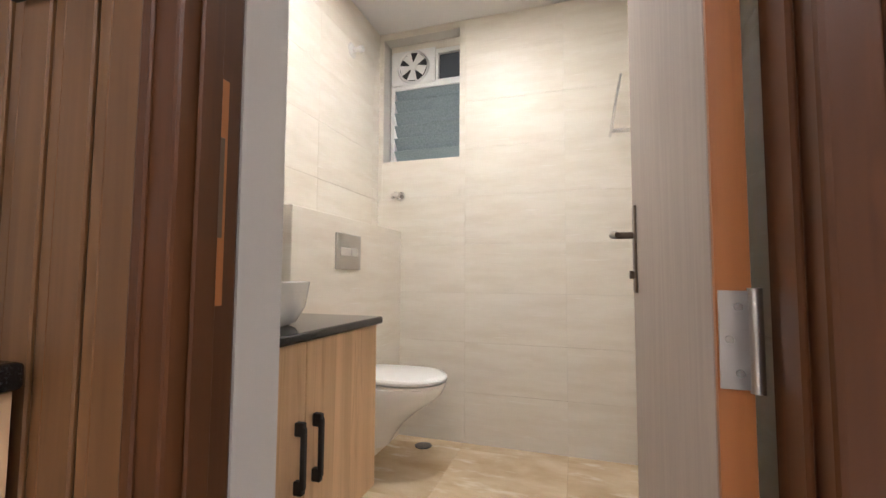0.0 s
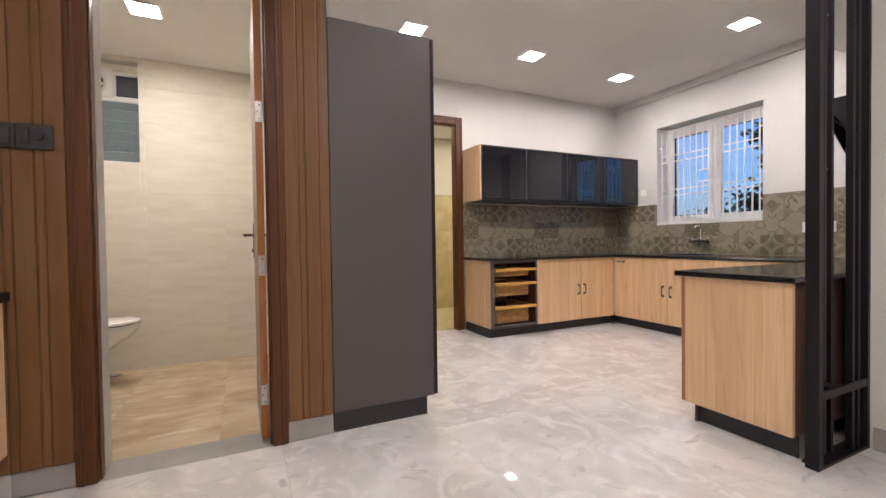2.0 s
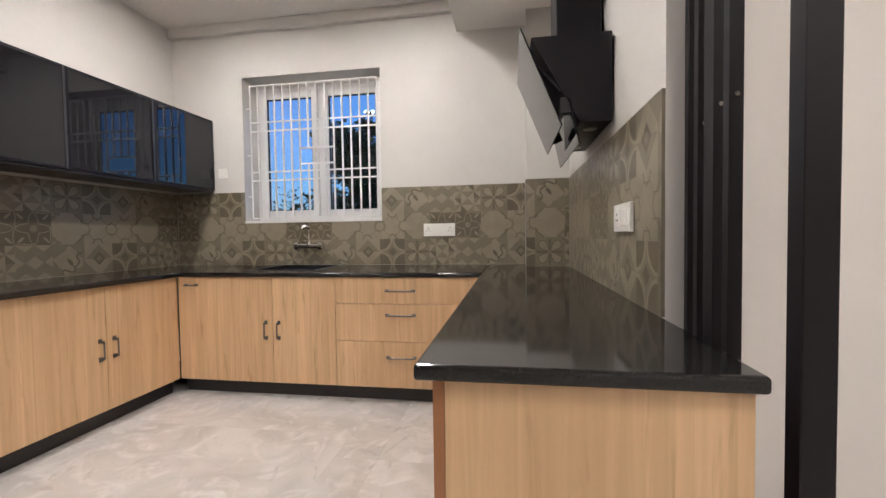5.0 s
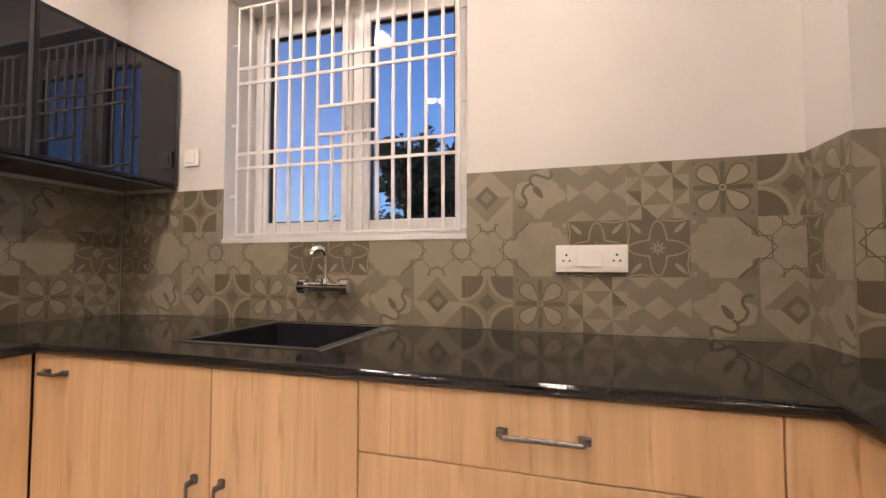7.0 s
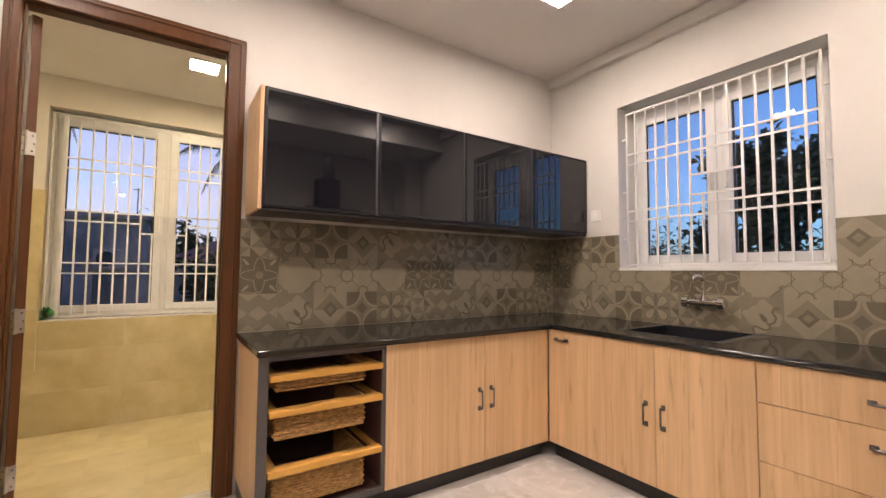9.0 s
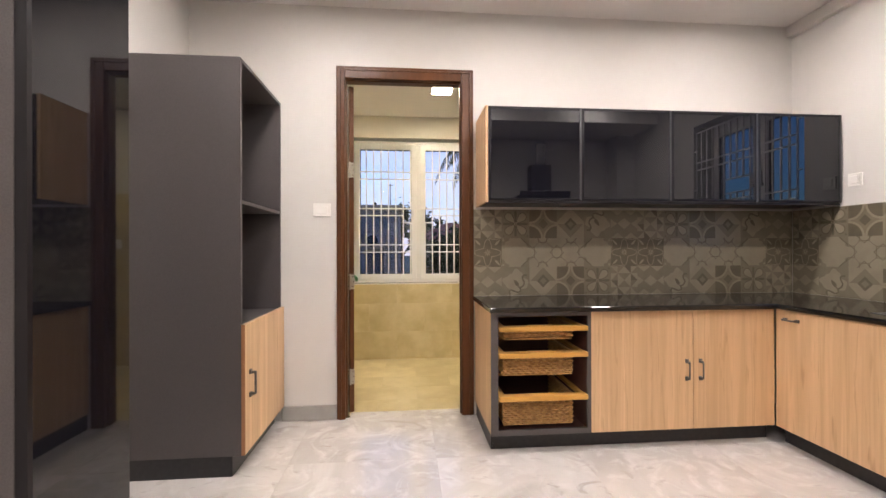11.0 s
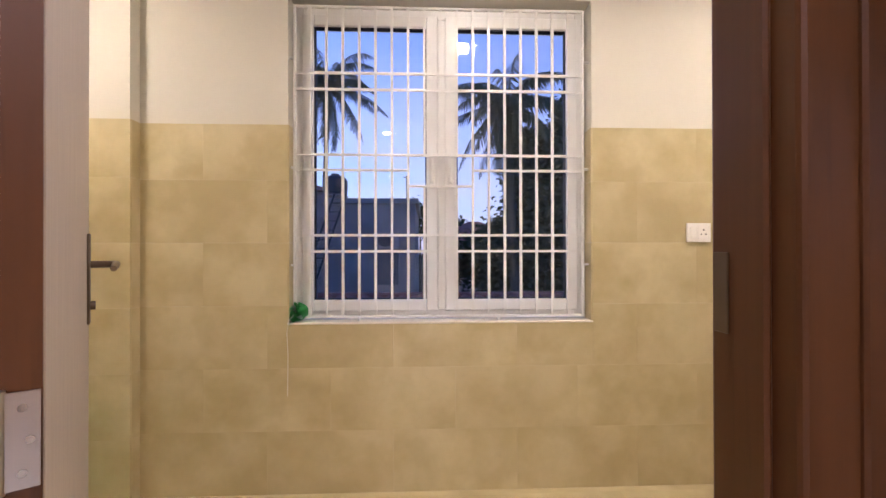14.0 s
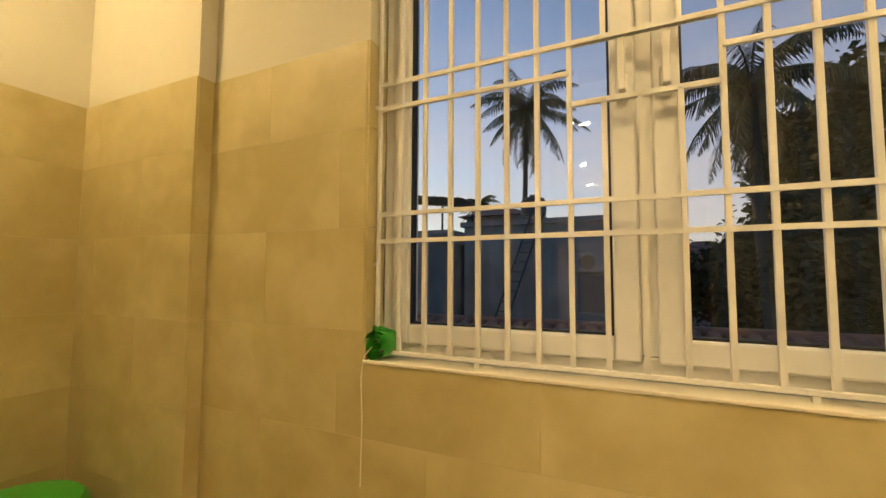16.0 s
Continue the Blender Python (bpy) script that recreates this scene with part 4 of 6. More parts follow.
# black metal screen at the end of the worktop
sn = thing("metal_screen", "black steel screen of upright bars from floor to ceiling", "screen")
part("front_post", boxes((-2.505, -2.465, -3.327, -3.276, 0.0, H - 0.001), bevel=0.002), BLACK, sn)
part("back_post", boxes((-2.056, -2.032, -3.327, -3.285, 0.0, H - 0.001), bevel=0.002), BLACK, sn)
for x, y in ((-2.325, -3.262), (-2.262, -3.262), (-2.155, -3.298), (-2.100, -3.298)):
    b = part("bar", boxes((x - 0.012, x + 0.012, y - 0.013, y + 0.013, 0.012, H - 0.002), bevel=0.001), BLACK, sn)
    for z in (0.42, 1.32, 2.02):
        bm = bmesh.new()
        tube(bm, [(x - 0.012, y, z), (x - 0.0145, y, z)], 0.005, 8)
        part("screw", bm, SCREW, b, "small steel screw head", True)
part("cross_rail", boxes((-2.465, -2.056, -3.325, -3.312, 0.30, 0.335), bevel=0.001), BLACK, sn)
part("cross_tie", boxes((-2.345, -2.242, -3.312, -3.249, 0.302, 0.333), bevel=0.001), BLACK, sn)
part("foot_rail", boxes((-2.465, -2.056, -3.325, -3.249, 0.0, 0.012)), BLACK, sn)
part("head_rail", boxes((-2.465, -2.056, -3.325, -3.249, H - 0.014, H - 0.001)), BLACK, sn)

# ---- bathroom ----
bvn = thing("bathroom_vanity", "wall-hung oak laminate vanity with black handles in bathroom", "vanity", (0, 0, 0))
VX0, VX1, VY0, VY1 = BW_X + 0.002, -5.512, -1.784, -0.985
part("body", boxes((VX0 + 0.06, VX1, VY0, VY1, 0.20, 0.785), bevel=0.001), OAK, bvn)
for a, b, hy in ((VY0 + 0.002, -1.412, -1.45), (-1.408, VY1 - 0.002, -1.37)):
    d = part("door", boxes((VX1, VX1 + 0.018, a, b, 0.205, 0.782), bevel=0.0015), OAK, bvn)
    bm = bmesh.new()
    for s in (-1, 1):
        box(bm, VX1 + 0.018, VX1 + 0.046, hy - 0.009, hy + 0.009, 0.485 + s * 0.075 - 0.018, 0.485 + s * 0.075 + 0.018, bevel=0.003)
    box(bm, VX1 + 0.036, VX1 + 0.050, hy - 0.008, hy + 0.008, 0.405, 0.565, bevel=0.003)
    part("handle", bm, DARKHANDLE, d, "black bow handle")
part("countertop", boxes((VX0, VX1 + 0.035, VY0, VY1 + 0.02, 0.785, 0.812), bevel=0.008, seg=3), GRANITE, bvn, "dark grey granite top")
bs = thing("wash_basin", "white oval countertop wash basin on vanity", "wash basin", (-5.70, -1.42, 0.812))
bm = bmesh.new()
lathe(bm, [(0.12, 0.0), (0.148, 0.012), (0.176, 0.055), (0.188, 0.125), (0.19, 0.132), (0.183, 0.132), (0.176, 0.12), (0.14, 0.05), (0.05, 0.02)], (0, 0, 0), 36, 0.85, 1.1)
part("bowl", bm, CERAMIC, bs, smooth=True)
bm = bmesh.new()
lathe(bm, [(0.022, 0.021), (0.022, 0.026), (0.01, 0.027)], (0, 0, 0), 16)
part("waste", bm, CHROME, bs, smooth=True)

wc = thing("toilet", "white wall-hung toilet with closed lid", "toilet", (-5.905, -0.36, 0.0))
wc.scale = (0.90, 1.0, 1.0)


def d_ring(length, width, n=28):
    """Outline of a toilet pan seen from above, from the wall outwards."""
    pts = [(0.0, -width * 0.86), (0.10, -width * 0.96)]
    for k in range(n + 1):
        a = -math.pi / 2 + math.pi * k / n
        pts.append((length - width * 1.25 + width * 1.25 * math.cos(a), width * math.sin(a)))
    pts += [(0.10, width * 0.96), (0.0, width * 0.86)]
    return pts


def loft(levels):
    bm = bmesh.new()
    rings = []
    for z, length, width, sx in levels:
        rings.append([bm.verts.new((x + sx, y, z)) for x, y in d_ring(length, width)])
    n = len(rings[0])
    for a, b in zip(rings, rings[1:]):
        for k in range(n):
            bm.faces.new((a[k], a[(k + 1) % n], b[(k + 1) % n], b[k]))
    bm.faces.new(rings[0][::-1])
    bm.faces.new(rings[-1])
    return bm


part("pan", loft([(0.09, 0.20, 0.105, 0.0), (0.13, 0.225, 0.122, 0.0), (0.20, 0.28, 0.145, 0.0), (0.27, 0.37, 0.165, 0.0), (0.325, 0.46, 0.178, 0.0), (0.365, 0.51, 0.182, 0.0), (0.40, 0.53, 0.182, 0.0), (0.412, 0.53, 0.18, 0.0)]), CERAMIC, wc, smooth=True)
part("seat", loft([(0.414, 0.50, 0.178, 0.035), (0.428, 0.505, 0.182, 0.035)]), CERAMIC, wc, smooth=True)
part("lid", loft([(0.435, 0.505, 0.182, 0.035), (0.448, 0.508, 0.184, 0.035), (0.458, 0.495, 0.176, 0.038), (0.462, 0.45, 0.15, 0.05)]), CERAMIC, wc, smooth=True)
for y in (-0.08, 0.08):
    bm = bmesh.new()
    tube(bm, [(0.03, y - 0.02, 0.438), (0.03, y + 0.02, 0.438)], 0.01, 10)
    part("lid_hinge", bm, CHROME, wc, smooth=True)
fp = thing("flush_plate", "silver rectangular flush plate above the toilet", "flush plate", (-5.87, -0.565, 1.08))
part("plate", boxes((0.0, 0.010, -0.118, 0.118, -0.088, 0.088), bevel=0.004, seg=2), STEEL, fp)
part("button", boxes((0.010, 0.013, -0.085, 0.015, -0.02, 0.02), bevel=0.002), CHROME, fp)
part("button", boxes((0.010, 0.013, 0.018, 0.085, -0.02, 0.02), bevel=0.002), CHROME, fp)
jv = thing("angle_valve", "chrome angle valve on the bathroom wall", "valve", (-5.875, BN_Y, 1.48))
bm = bmesh.new()
tube(bm, [(0, 0, 0), (0, -0.012, 0), (0, -0.014, 0), (0, -0.05, 0), (0, -0.052, 0), (0, -0.085, 0)], 0.02, 16, [0.032, 0.028, 0.013, 0.013, 0.02, 0.018])
part("body", bm, CHROME, jv, smooth=True)
bm = bmesh.new()
tube(bm, [(-0.002, -0.035, 0.0), (-0.03, -0.035, 0.0), (-0.032, -0.035, 0.0), (-0.05, -0.035, 0.0)], 0.01, 12, [0.009, 0.009, 0.018, 0.016])
part("knob", bm, CHROME, jv, smooth=True)
tr = thing("towel_ring", "chrome square towel ring on tiled wall", "towel ring", (-4.45, -0.03, 1.745), -90)
bm = bmesh.new()
tube(bm, [(0, 0, 0), (0, -0.01, 0), (0, -0.012, 0), (0, -0.15, 0)], 0.02, 14, [0.028, 0.026, 0.011, 0.011])
part("bracket", bm, CHROME, tr, smooth=True)
bm = bmesh.new()
tube(bm, [(-0.08, -0.145, -0.003), (0.08, -0.145, -0.003), (0.08, -0.10, 0.27), (-0.08, -0.10, 0.27), (-0.08, -0.145, -0.003)], 0.007, 8)
part("ring", bm, CHROME, tr, smooth=True)
wp = thing("pipe_stub", "white capped plumbing stub on bathroom wall", "pipe", (BW_X, -0.27, 2.30))
bm = bmesh.new()
tube(bm, [(0, 0, 0), (0.006, 0, 0), (0.008, 0, 0), (0.05, 0, 0.0), (0.052, 0, 0), (0.075, 0, 0)], 0.02, 14, [0.045, 0.04, 0.014, 0.014, 0.02, 0.018])
part("stub", bm, PLATE, wp, smooth=True)
fd = thing("floor_drain", "dark floor drain grating", "drain", (-5.66, -0.02, -0.04))
bm = bmesh.new()
lathe(bm, [(0.05, 0.0), (0.05, 0.003), (0.045, 0.004)], (0, 0, 0), 20)
part("grating", bm, HANDLE, fd, smooth=True)
st = thing("strike_plate", "dark steel strike plate let into the bathroom frame", "strike plate")
part("mortise", boxes((BX0 + 0.070, BX0 + 0.0765, -1.962, -1.918, 0.92, 1.26), bevel=0.001), LIPPING, st, "raw orange wood mortise")
part("plate", boxes((BX0 + 0.0765, BX0 + 0.079, -1.955, -1.925, 1.02, 1.17), bevel=0.001), ANTIQUE, st)

# ---- hall: vanity, pot plant and fittings on the slatted wall ----
hv = thing("hall_vanity", "wall-hung oak laminate vanity with black granite top", "vanity")
HX = -5.58
part("body", boxes((HW + 0.002, HX, -2.93, -2.012, 0.19, 0.80), bevel=0.001), OAK, hv)
for a, b, hy in ((-2.468, -2.014, -2.425), (-2.928, -2.472, -2.515)):
    d = part("door", boxes((HX, HX + 0.018, a, b, 0.192, 0.796), bevel=0.0015), OAK, hv)
    bm = bmesh.new()
    for s in (-1, 1):
        box(bm, HX + 0.018, HX + 0.03, hy - 0.011, hy + 0.011, 0.49 + s * 0.06 - 0.013, 0.49 + s * 0.06 + 0.013, bevel=0.002)
        box(bm, HX + 0.03, HX + 0.046, hy - 0.006, hy + 0.006, 0.49 + s * 0.054 - 0.006, 0.49 + s * 0.054 + 0.006)
    box(bm, HX + 0.042, HX + 0.052, hy - 0.007, hy + 0.007, 0.432, 0.548, bevel=0.003)
    part("handle", bm, HANDLE, d, "dark metal bow handle")
part("countertop", boxes((HW + 0.002, -5.537, -2.96, -2.012, 0.80, 0.84), bevel=0.009, seg=3), GRANITE, hv, "polished black granite top")
pp = thing("potted_fern", "leafy green fern in a white square pot on vanity", "plant", (-6.03, -2.085, 0.876))
part("stand", boxes((-0.05, 0.05, -0.05, 0.05, -0.036, -0.002), bevel=0.004), PLINTH, pp, "black stand under the pot")
part("liner", boxes((-0.059, 0.059, -0.059, 0.059, 0.1165, 0.172), bevel=0.004), PLINTH, pp, "black inner pot")
bm = bmesh.new()
a = [bm.verts.new((sx * 0.052, sy * 0.052, 0.0)) for sx, sy in ((-1, -1), (1, -1), (1, 1), (-1, 1))]
b = [bm.verts.new((sx * 0.066, sy * 0.066, 0.135)) for sx, sy in ((-1, -1), (1, -1), (1, 1), (-1, 1))]
c = [bm.verts.new((sx * 0.060, sy * 0.060, 0.135)) for sx, sy in ((-1, -1), (1, -1), (1, 1), (-1, 1))]
e = [bm.verts.new((sx * 0.058, sy * 0.058, 0.115)) for sx, sy in ((-1, -1), (1, -1), (1, 1), (-1, 1))]
bm.faces.new(a[::-1])
for r0, r1 in ((a, b), (b, c), (c, e)):
    for k in range(4):
        bm.faces.new((r0[k], r0[(k + 1) % 4], r1[(k + 1) % 4], r1[k]))
part("pot", bm, CERAMIC, pp, "white glazed square pot")
part("soil", boxes((-0.05, 0.05, -0.05, 0.05, 0.172, 0.178), bevel=0.002), SOIL, pp)


def frond(length, rise, droop, leaflets, size):
    """A curved frond along +x: a stalk with paired leaflets."""
    bm = bmesh.new()
    pts = []
    for k in range(leaflets + 1):
        s = k / leaflets
        pts.append(Vector((length * s * (1 - 0.15 * s), 0, rise * s - droop * s * s)))
    tube(bm, [pts[0], pts[len(pts) // 3], pts[2 * len(pts) // 3], pts[-1]], 0.0018, 4, [0.0025, 0.002, 0.0015, 0.0008])
    for k in range(1, leaflets + 1):
        s = k / leaflets
        w = size * math.sin(math.pi * min(0.98, 0.12 + 0.86 * s)) ** 0.7
        d = (pts[k] - pts[k - 1]).normalized()
        for side in (-1, 1):
            o = Vector((0.25, side, -0.25 + 0.1 * random.random())).normalized() * w
            q = [pts[k], pts[k] + o * 0.5 + d * w * 0.28, pts[k] + o, pts[k] + o * 0.5 - d * w * 0.1]
            vs = [bm.verts.new(p) for p in q]
            bm.faces.new(vs)
    return bm


random.seed(5)
for k in range(17):
    fr = part("frond", frond(random.uniform(0.08, 0.17), random.uniform(0.16, 0.30), random.uniform(0.02, 0.10), 16, 0.048), PLANT, pp)
    fr.matrix_basis = pose(0, 0, 0.175, 0, 0, k * 137.5)
for ang, ln in ((-14, 0.27), (-75, 0.25), (-48, 0.20)):
    fr = part("frond", frond(ln + 0.06, 0.16, 0.24, 18, 0.045), PLANT, pp)
    fr.matrix_basis = pose(0, 0, 0.175, 0, 0, ang)
sp = thing("soap_dish", "small white dish on the granite vanity top", "dish", (-5.72, -2.52, 0.84))
part("dish", boxes((-0.05, 0.05, -0.07, 0.07, 0.0, 0.022), bevel=0.008, seg=2), CERAMIC, sp)
tr2 = thing("towel_ring", "chrome rectangular towel ring on slatted wall", "towel ring", (-5.79, -1.998, 1.455))
bm = bmesh.new()
tube(bm, [(0.035, 0, -0.016), (0.035, -0.006, -0.016), (0.035, -0.008, -0.016), (0.035, -0.052, -0.016)], 0.012, 14, [0.022, 0.021, 0.011, 0.011])
tube(bm, [(0.04, -0.055, -0.018), (-0.04, -0.06, 0.008)], 0.011, 12)
part("bracket", bm, CHROME, tr2, smooth=True)
bm = bmesh.new()
tube(bm, [(0.03, -0.06, -0.012), (0.03, -0.06, -0.07), (-0.13, -0.06, -0.07), (-0.13, -0.06, 0.0), (-0.02, -0.055, 0.004)], 0.004, 8)
part("ring", bm, CHROME, tr2, smooth=True)


def plate(name, at, rz, w, h, label, modules, material=None, dark=None):
    """A switch plate facing local -y; modules: (x, width, kind)."""
    p = thing(name, label, "switch" if all(m[2] == "rocker" for m in modules) else "socket", at, rz)
    part("plate", boxes((-w / 2, w / 2, -0.013, 0.0, -h / 2, h / 2), bevel=0.003, seg=2), material or PLATE, p)
    for x, mw, kind in modules:
        if kind == "rocker":
            part("rocker", boxes((x - mw / 2, x + mw / 2, -0.019, -0.012, -h * 0.30, h * 0.30), bevel=0.002), material or PLATE, p)
        else:
            s = part("outlet", boxes((x - mw / 2, x + mw / 2, -0.0155, -0.012, -h * 0.34, h * 0.34), bevel=0.001), material or PLATE, p)
            # holes are not cut: near-black discs carry the shade inside them
            for dx, dz, r in ((0, 0.013, 0.0045), (-0.011, -0.008, 0.0038), (0.011, -0.008, 0.0038)):
                bm = bmesh.new()
                tube(bm, [(x + dx, -0.0162, dz), (x + dx, -0.0150, dz)], r, 8)
                part("pin_hole_shade", bm, PINHOLE_SHADE, s)
    return p


plate("switch_plate", (-5.579, -1.999, 1.455), 0, 0.134, 0.1, "black switch plate with two rockers on slatted wall", ((-0.03, 0.048, "rocker"), (0.03, 0.048, "rocker")), DARKPLATE)
rg = plate("fan_regulator", (-5.453, -1.999, 1.455), 0, 0.114, 0.1, "black fan regulator plate with knob on slatted wall", ((-0.03, 0.03, "rocker"),), DARKPLATE)
bm = bmesh.new()
tube(bm, [(0.015, -0.012, 0), (0.015, -0.016, 0), (0.015, -0.017, 0), (0.015, -0.034, 0)], 0.02, 18, [0.027, 0.026, 0.019, 0.016])
part("knob", bm, DARKPLATE, rg, "round black knob", True)
plate("switch_plate", (-3.465, 0.0, 1.427), 0, 0.118, 0.09, "white light switch plate on plaster wall", ((0.0, 0.076, "rocker"),))
plate("socket_plate", (0.0, -2.29, 1.098), -90, 0.245, 0.098, "white socket plate on patchwork tiles", ((-0.085, 0.055, "outlet"), (-0.005, 0.085, "rocker"), (0.085, 0.06, "outlet"))).location.x = -0.012
plate("switch_plate", (0.0, -0.452, 1.60), -90, 0.085, 0.085, "small white switch plate beside window", ((0.0, 0.05, "rocker"),))
plate("socket_plate", (-1.68, S_Y + 0.012, 1.11), 180, 0.21, 0.098, "white socket plate on the hob wall", ((-0.05, 0.055, "outlet"), (0.045, 0.06, "rocker")))
plate("socket_plate", (-2.03, -4.095, 1.395), 90, 0.165, 0.098, "white switch and socket plate on plaster wall", ((0.045, 0.06, "rocker"), (-0.035, 0.06, "outlet"))).matrix_world = pose(-2.03, -4.095, 1.395, 0, 0, -90)
plate("socket_plate", (-1.493, UY, 1.219), 0, 0.118, 0.094, "white socket and switch plate on sand tiles", ((-0.032, 0.03, "rocker"), (0.02, 0.055, "outlet")))
ut = thing("wall_tap", "short chrome wall tap stub in utility", "tap", (-1.262, UY, 1.185))
bm = bmesh.new()
tube(bm, [(0, 0, 0), (0, -0.008, 0), (0, -0.01, 0), (0, -0.055, 0.002), (0.0, -0.057, 0.002), (0.01, -0.085, -0.002)], 0.02, 14, [0.026, 0.024, 0.012, 0.012, 0.016, 0.015])
part("body", bm, CHROME, ut, smooth=True)

# coiled green plastic net left on the window ledge, with its wire
gr = thing("plastic_bundle", "rolled bright green plastic sheet on the window ledge", "plastic roll", (-3.462, UY + 0.03, WZ0 + 0.010))
gr.scale = (0.82, 0.82, 0.9)
bm = bmesh.new()
prev = None
for k in range(90):
    a = k * 0.26
    r = 0.006 + 0.0032 * a * 0.62
    wob = 0.006 * math.sin(a * 2.3)
    row = [bm.verts.new((r * math.cos(a), -0.035 + wob, 0.045 + r * math.sin(a))), bm.verts.new((r * math.cos(a) + 0.004, 0.05 + wob, 0.043 + r * math.sin(a)))]
    if prev:
        bm.faces.new((prev[0], row[0], row[1], prev[1]))
    prev = row
sh = part("sheet", bm, GREENPLASTIC, gr, smooth=True)
bm = bmesh.new()
prev = None
for k in range(12):
    s = k / 11
    row = [bm.verts.new((-0.02 + 0.035 * s, -0.03, 0.085 + 0.025 * math.sin(s * 9))), bm.verts.new((-0.005 + 0.03 * s, 0.03, 0.07 + 0.02 * math.cos(s * 7)))]
    if prev:
        bm.faces.new((prev[0], row[0], row[1], prev[1]))
    prev = row
part("loose_end", bm, GREENPLASTIC, gr, smooth=True)
bm = bmesh.new()
tube(bm, [(-3.475, UY + 0.0, WZ0 + 0.045), (-3.497, UY - 0.006, WZ0 + 0.02), (-3.505, UY - 0.008, WZ0 - 0.04), (-3.500, UY - 0.006, WZ0 - 0.15), (-3.503, UY - 0.005, WZ0 - 0.34)], 0.0018, 6)
tagged(part("wire", bm, CABLE), "thin pale wire hanging from the window ledge", "wire")
tub = thing("plastic_tub", "bright green plastic tub upside down on floor", "tub", (-4.62, 1.33, -0.03))
bm = bmesh.new()
lathe(bm, [(0.24, 0.0), (0.235, 0.015), (0.22, 0.02), (0.20, 0.29), (0.18, 0.315), (0.10, 0.325)], (0, 0, 0), 32)
part("shell", bm, GREENPLASTIC, tub, smooth=True)

# skirting
structure("baseboard_north", boxes((-3.735, DX0, -0.012, 0.0, 0.0, 0.10), bevel=0.002), SKIRT)
structure("baseboard_hall_east", boxes((-2.042, -2.03, HS, S_Y - 0.1, 0.0, 0.105), bevel=0.002), SKIRT)
structure("baseboard_slats_west", boxes((-5.565, BX0, -1.985, -1.973, 0.0, 0.105), bevel=0.002), SKIRT)
structure("baseboard_slats_east", boxes((BX1, -4.29, -1.985, -1.973, 0.0, 0.105), bevel=0.002), SKIRT)

# ---- outdoors, seen through the windows from an upper floor ----
GZ = -3.4
structure("ground", boxes((-300, 300, -300, 300, GZ - 1.0, GZ)), GROUND, "dark yard ground at dusk")


def palm(at, height, lean, crown, seed, label):
    """A coconut palm: ringed, slightly bowed trunk and drooping feathered fronds."""
    rnd = random.Random(seed)
    t = thing("coconut_palm", label, "palm tree", at, group="palms")
    bm = bmesh.new()
    pts, rad = [], []
    for k in range(22):
        s = k / 21
        pts.append((lean * math.sin(s * 1.5), 0.3 * lean * s * s, height * s))
        rad.append((0.20 - 0.09 * s) * (1.04 if k % 2 else 0.98))
    tube(bm, pts, 0.15, 12, rad)
    part("trunk", bm, BARK, t, smooth=True)
    top = Vector(pts[-1])
    for k in range(38):
        bm = bmesh.new()
        tilt = 1.45 - 2.7 * (k / 37) + rnd.uniform(-0.12, 0.12)
        L = crown * rnd.uniform(0.75, 1.12)
        n = 44
        axis = []
        p, ang = Vector((0, 0, 0)), tilt
        for j in range(n + 1):
            axis.append(p.copy())
            p = p + Vector((math.cos(ang), 0, math.sin(ang))) * (L / n)
            ang -= (0.9 + 0.85 * max(0, tilt)) / n
        tube(bm, [axis[0], axis[n // 3], axis[2 * n // 3], axis[n]], 0.02, 4, [0.035, 0.025, 0.015, 0.005])
        for j in range(4, n + 1):
            s = j / n
            w = crown * 0.21 * math.sin(math.pi * min(1, 0.12 + 0.85 * s)) ** 0.8 * rnd.uniform(0.8, 1.1)
            d = (axis[j] - axis[j - 1]).normalized()
            for side in (-1, 1):
                o = (Vector((0, side, 0)) * (0.35 + 0.35 * rnd.random()) + d * 0.30 + Vector((0, 0, -0.55 - 0.5 * rnd.random()))).normalized() * w
                a = axis[j]
                hw = d * 0.0125 * crown / 2
                v = [bm.verts.new(q) for q in (a - hw, a + o * 0.55 - hw * 1.2, a + o, a + o * 0.5 + hw * 1.2, a + hw)]
                bm.faces.new(v)
        fr = part("frond", bm, NIGHTGREEN, t)
        fr.matrix_basis = Matrix.Translation(top) @ pose(0, 0, 0, 0, 0, k * 137.5 + rnd.uniform(-12, 12))
    for k in range(5):
        bm = bmesh.new()
        a = k * 1.3
        bmesh.ops.create_icosphere(bm, subdivisions=1, radius=0.12, matrix=Matrix.Translation(top + Vector((0.22 * math.cos(a), 0.22 * math.sin(a), -0.2))))
        part("coconut", bm, BARK, t)
    return t


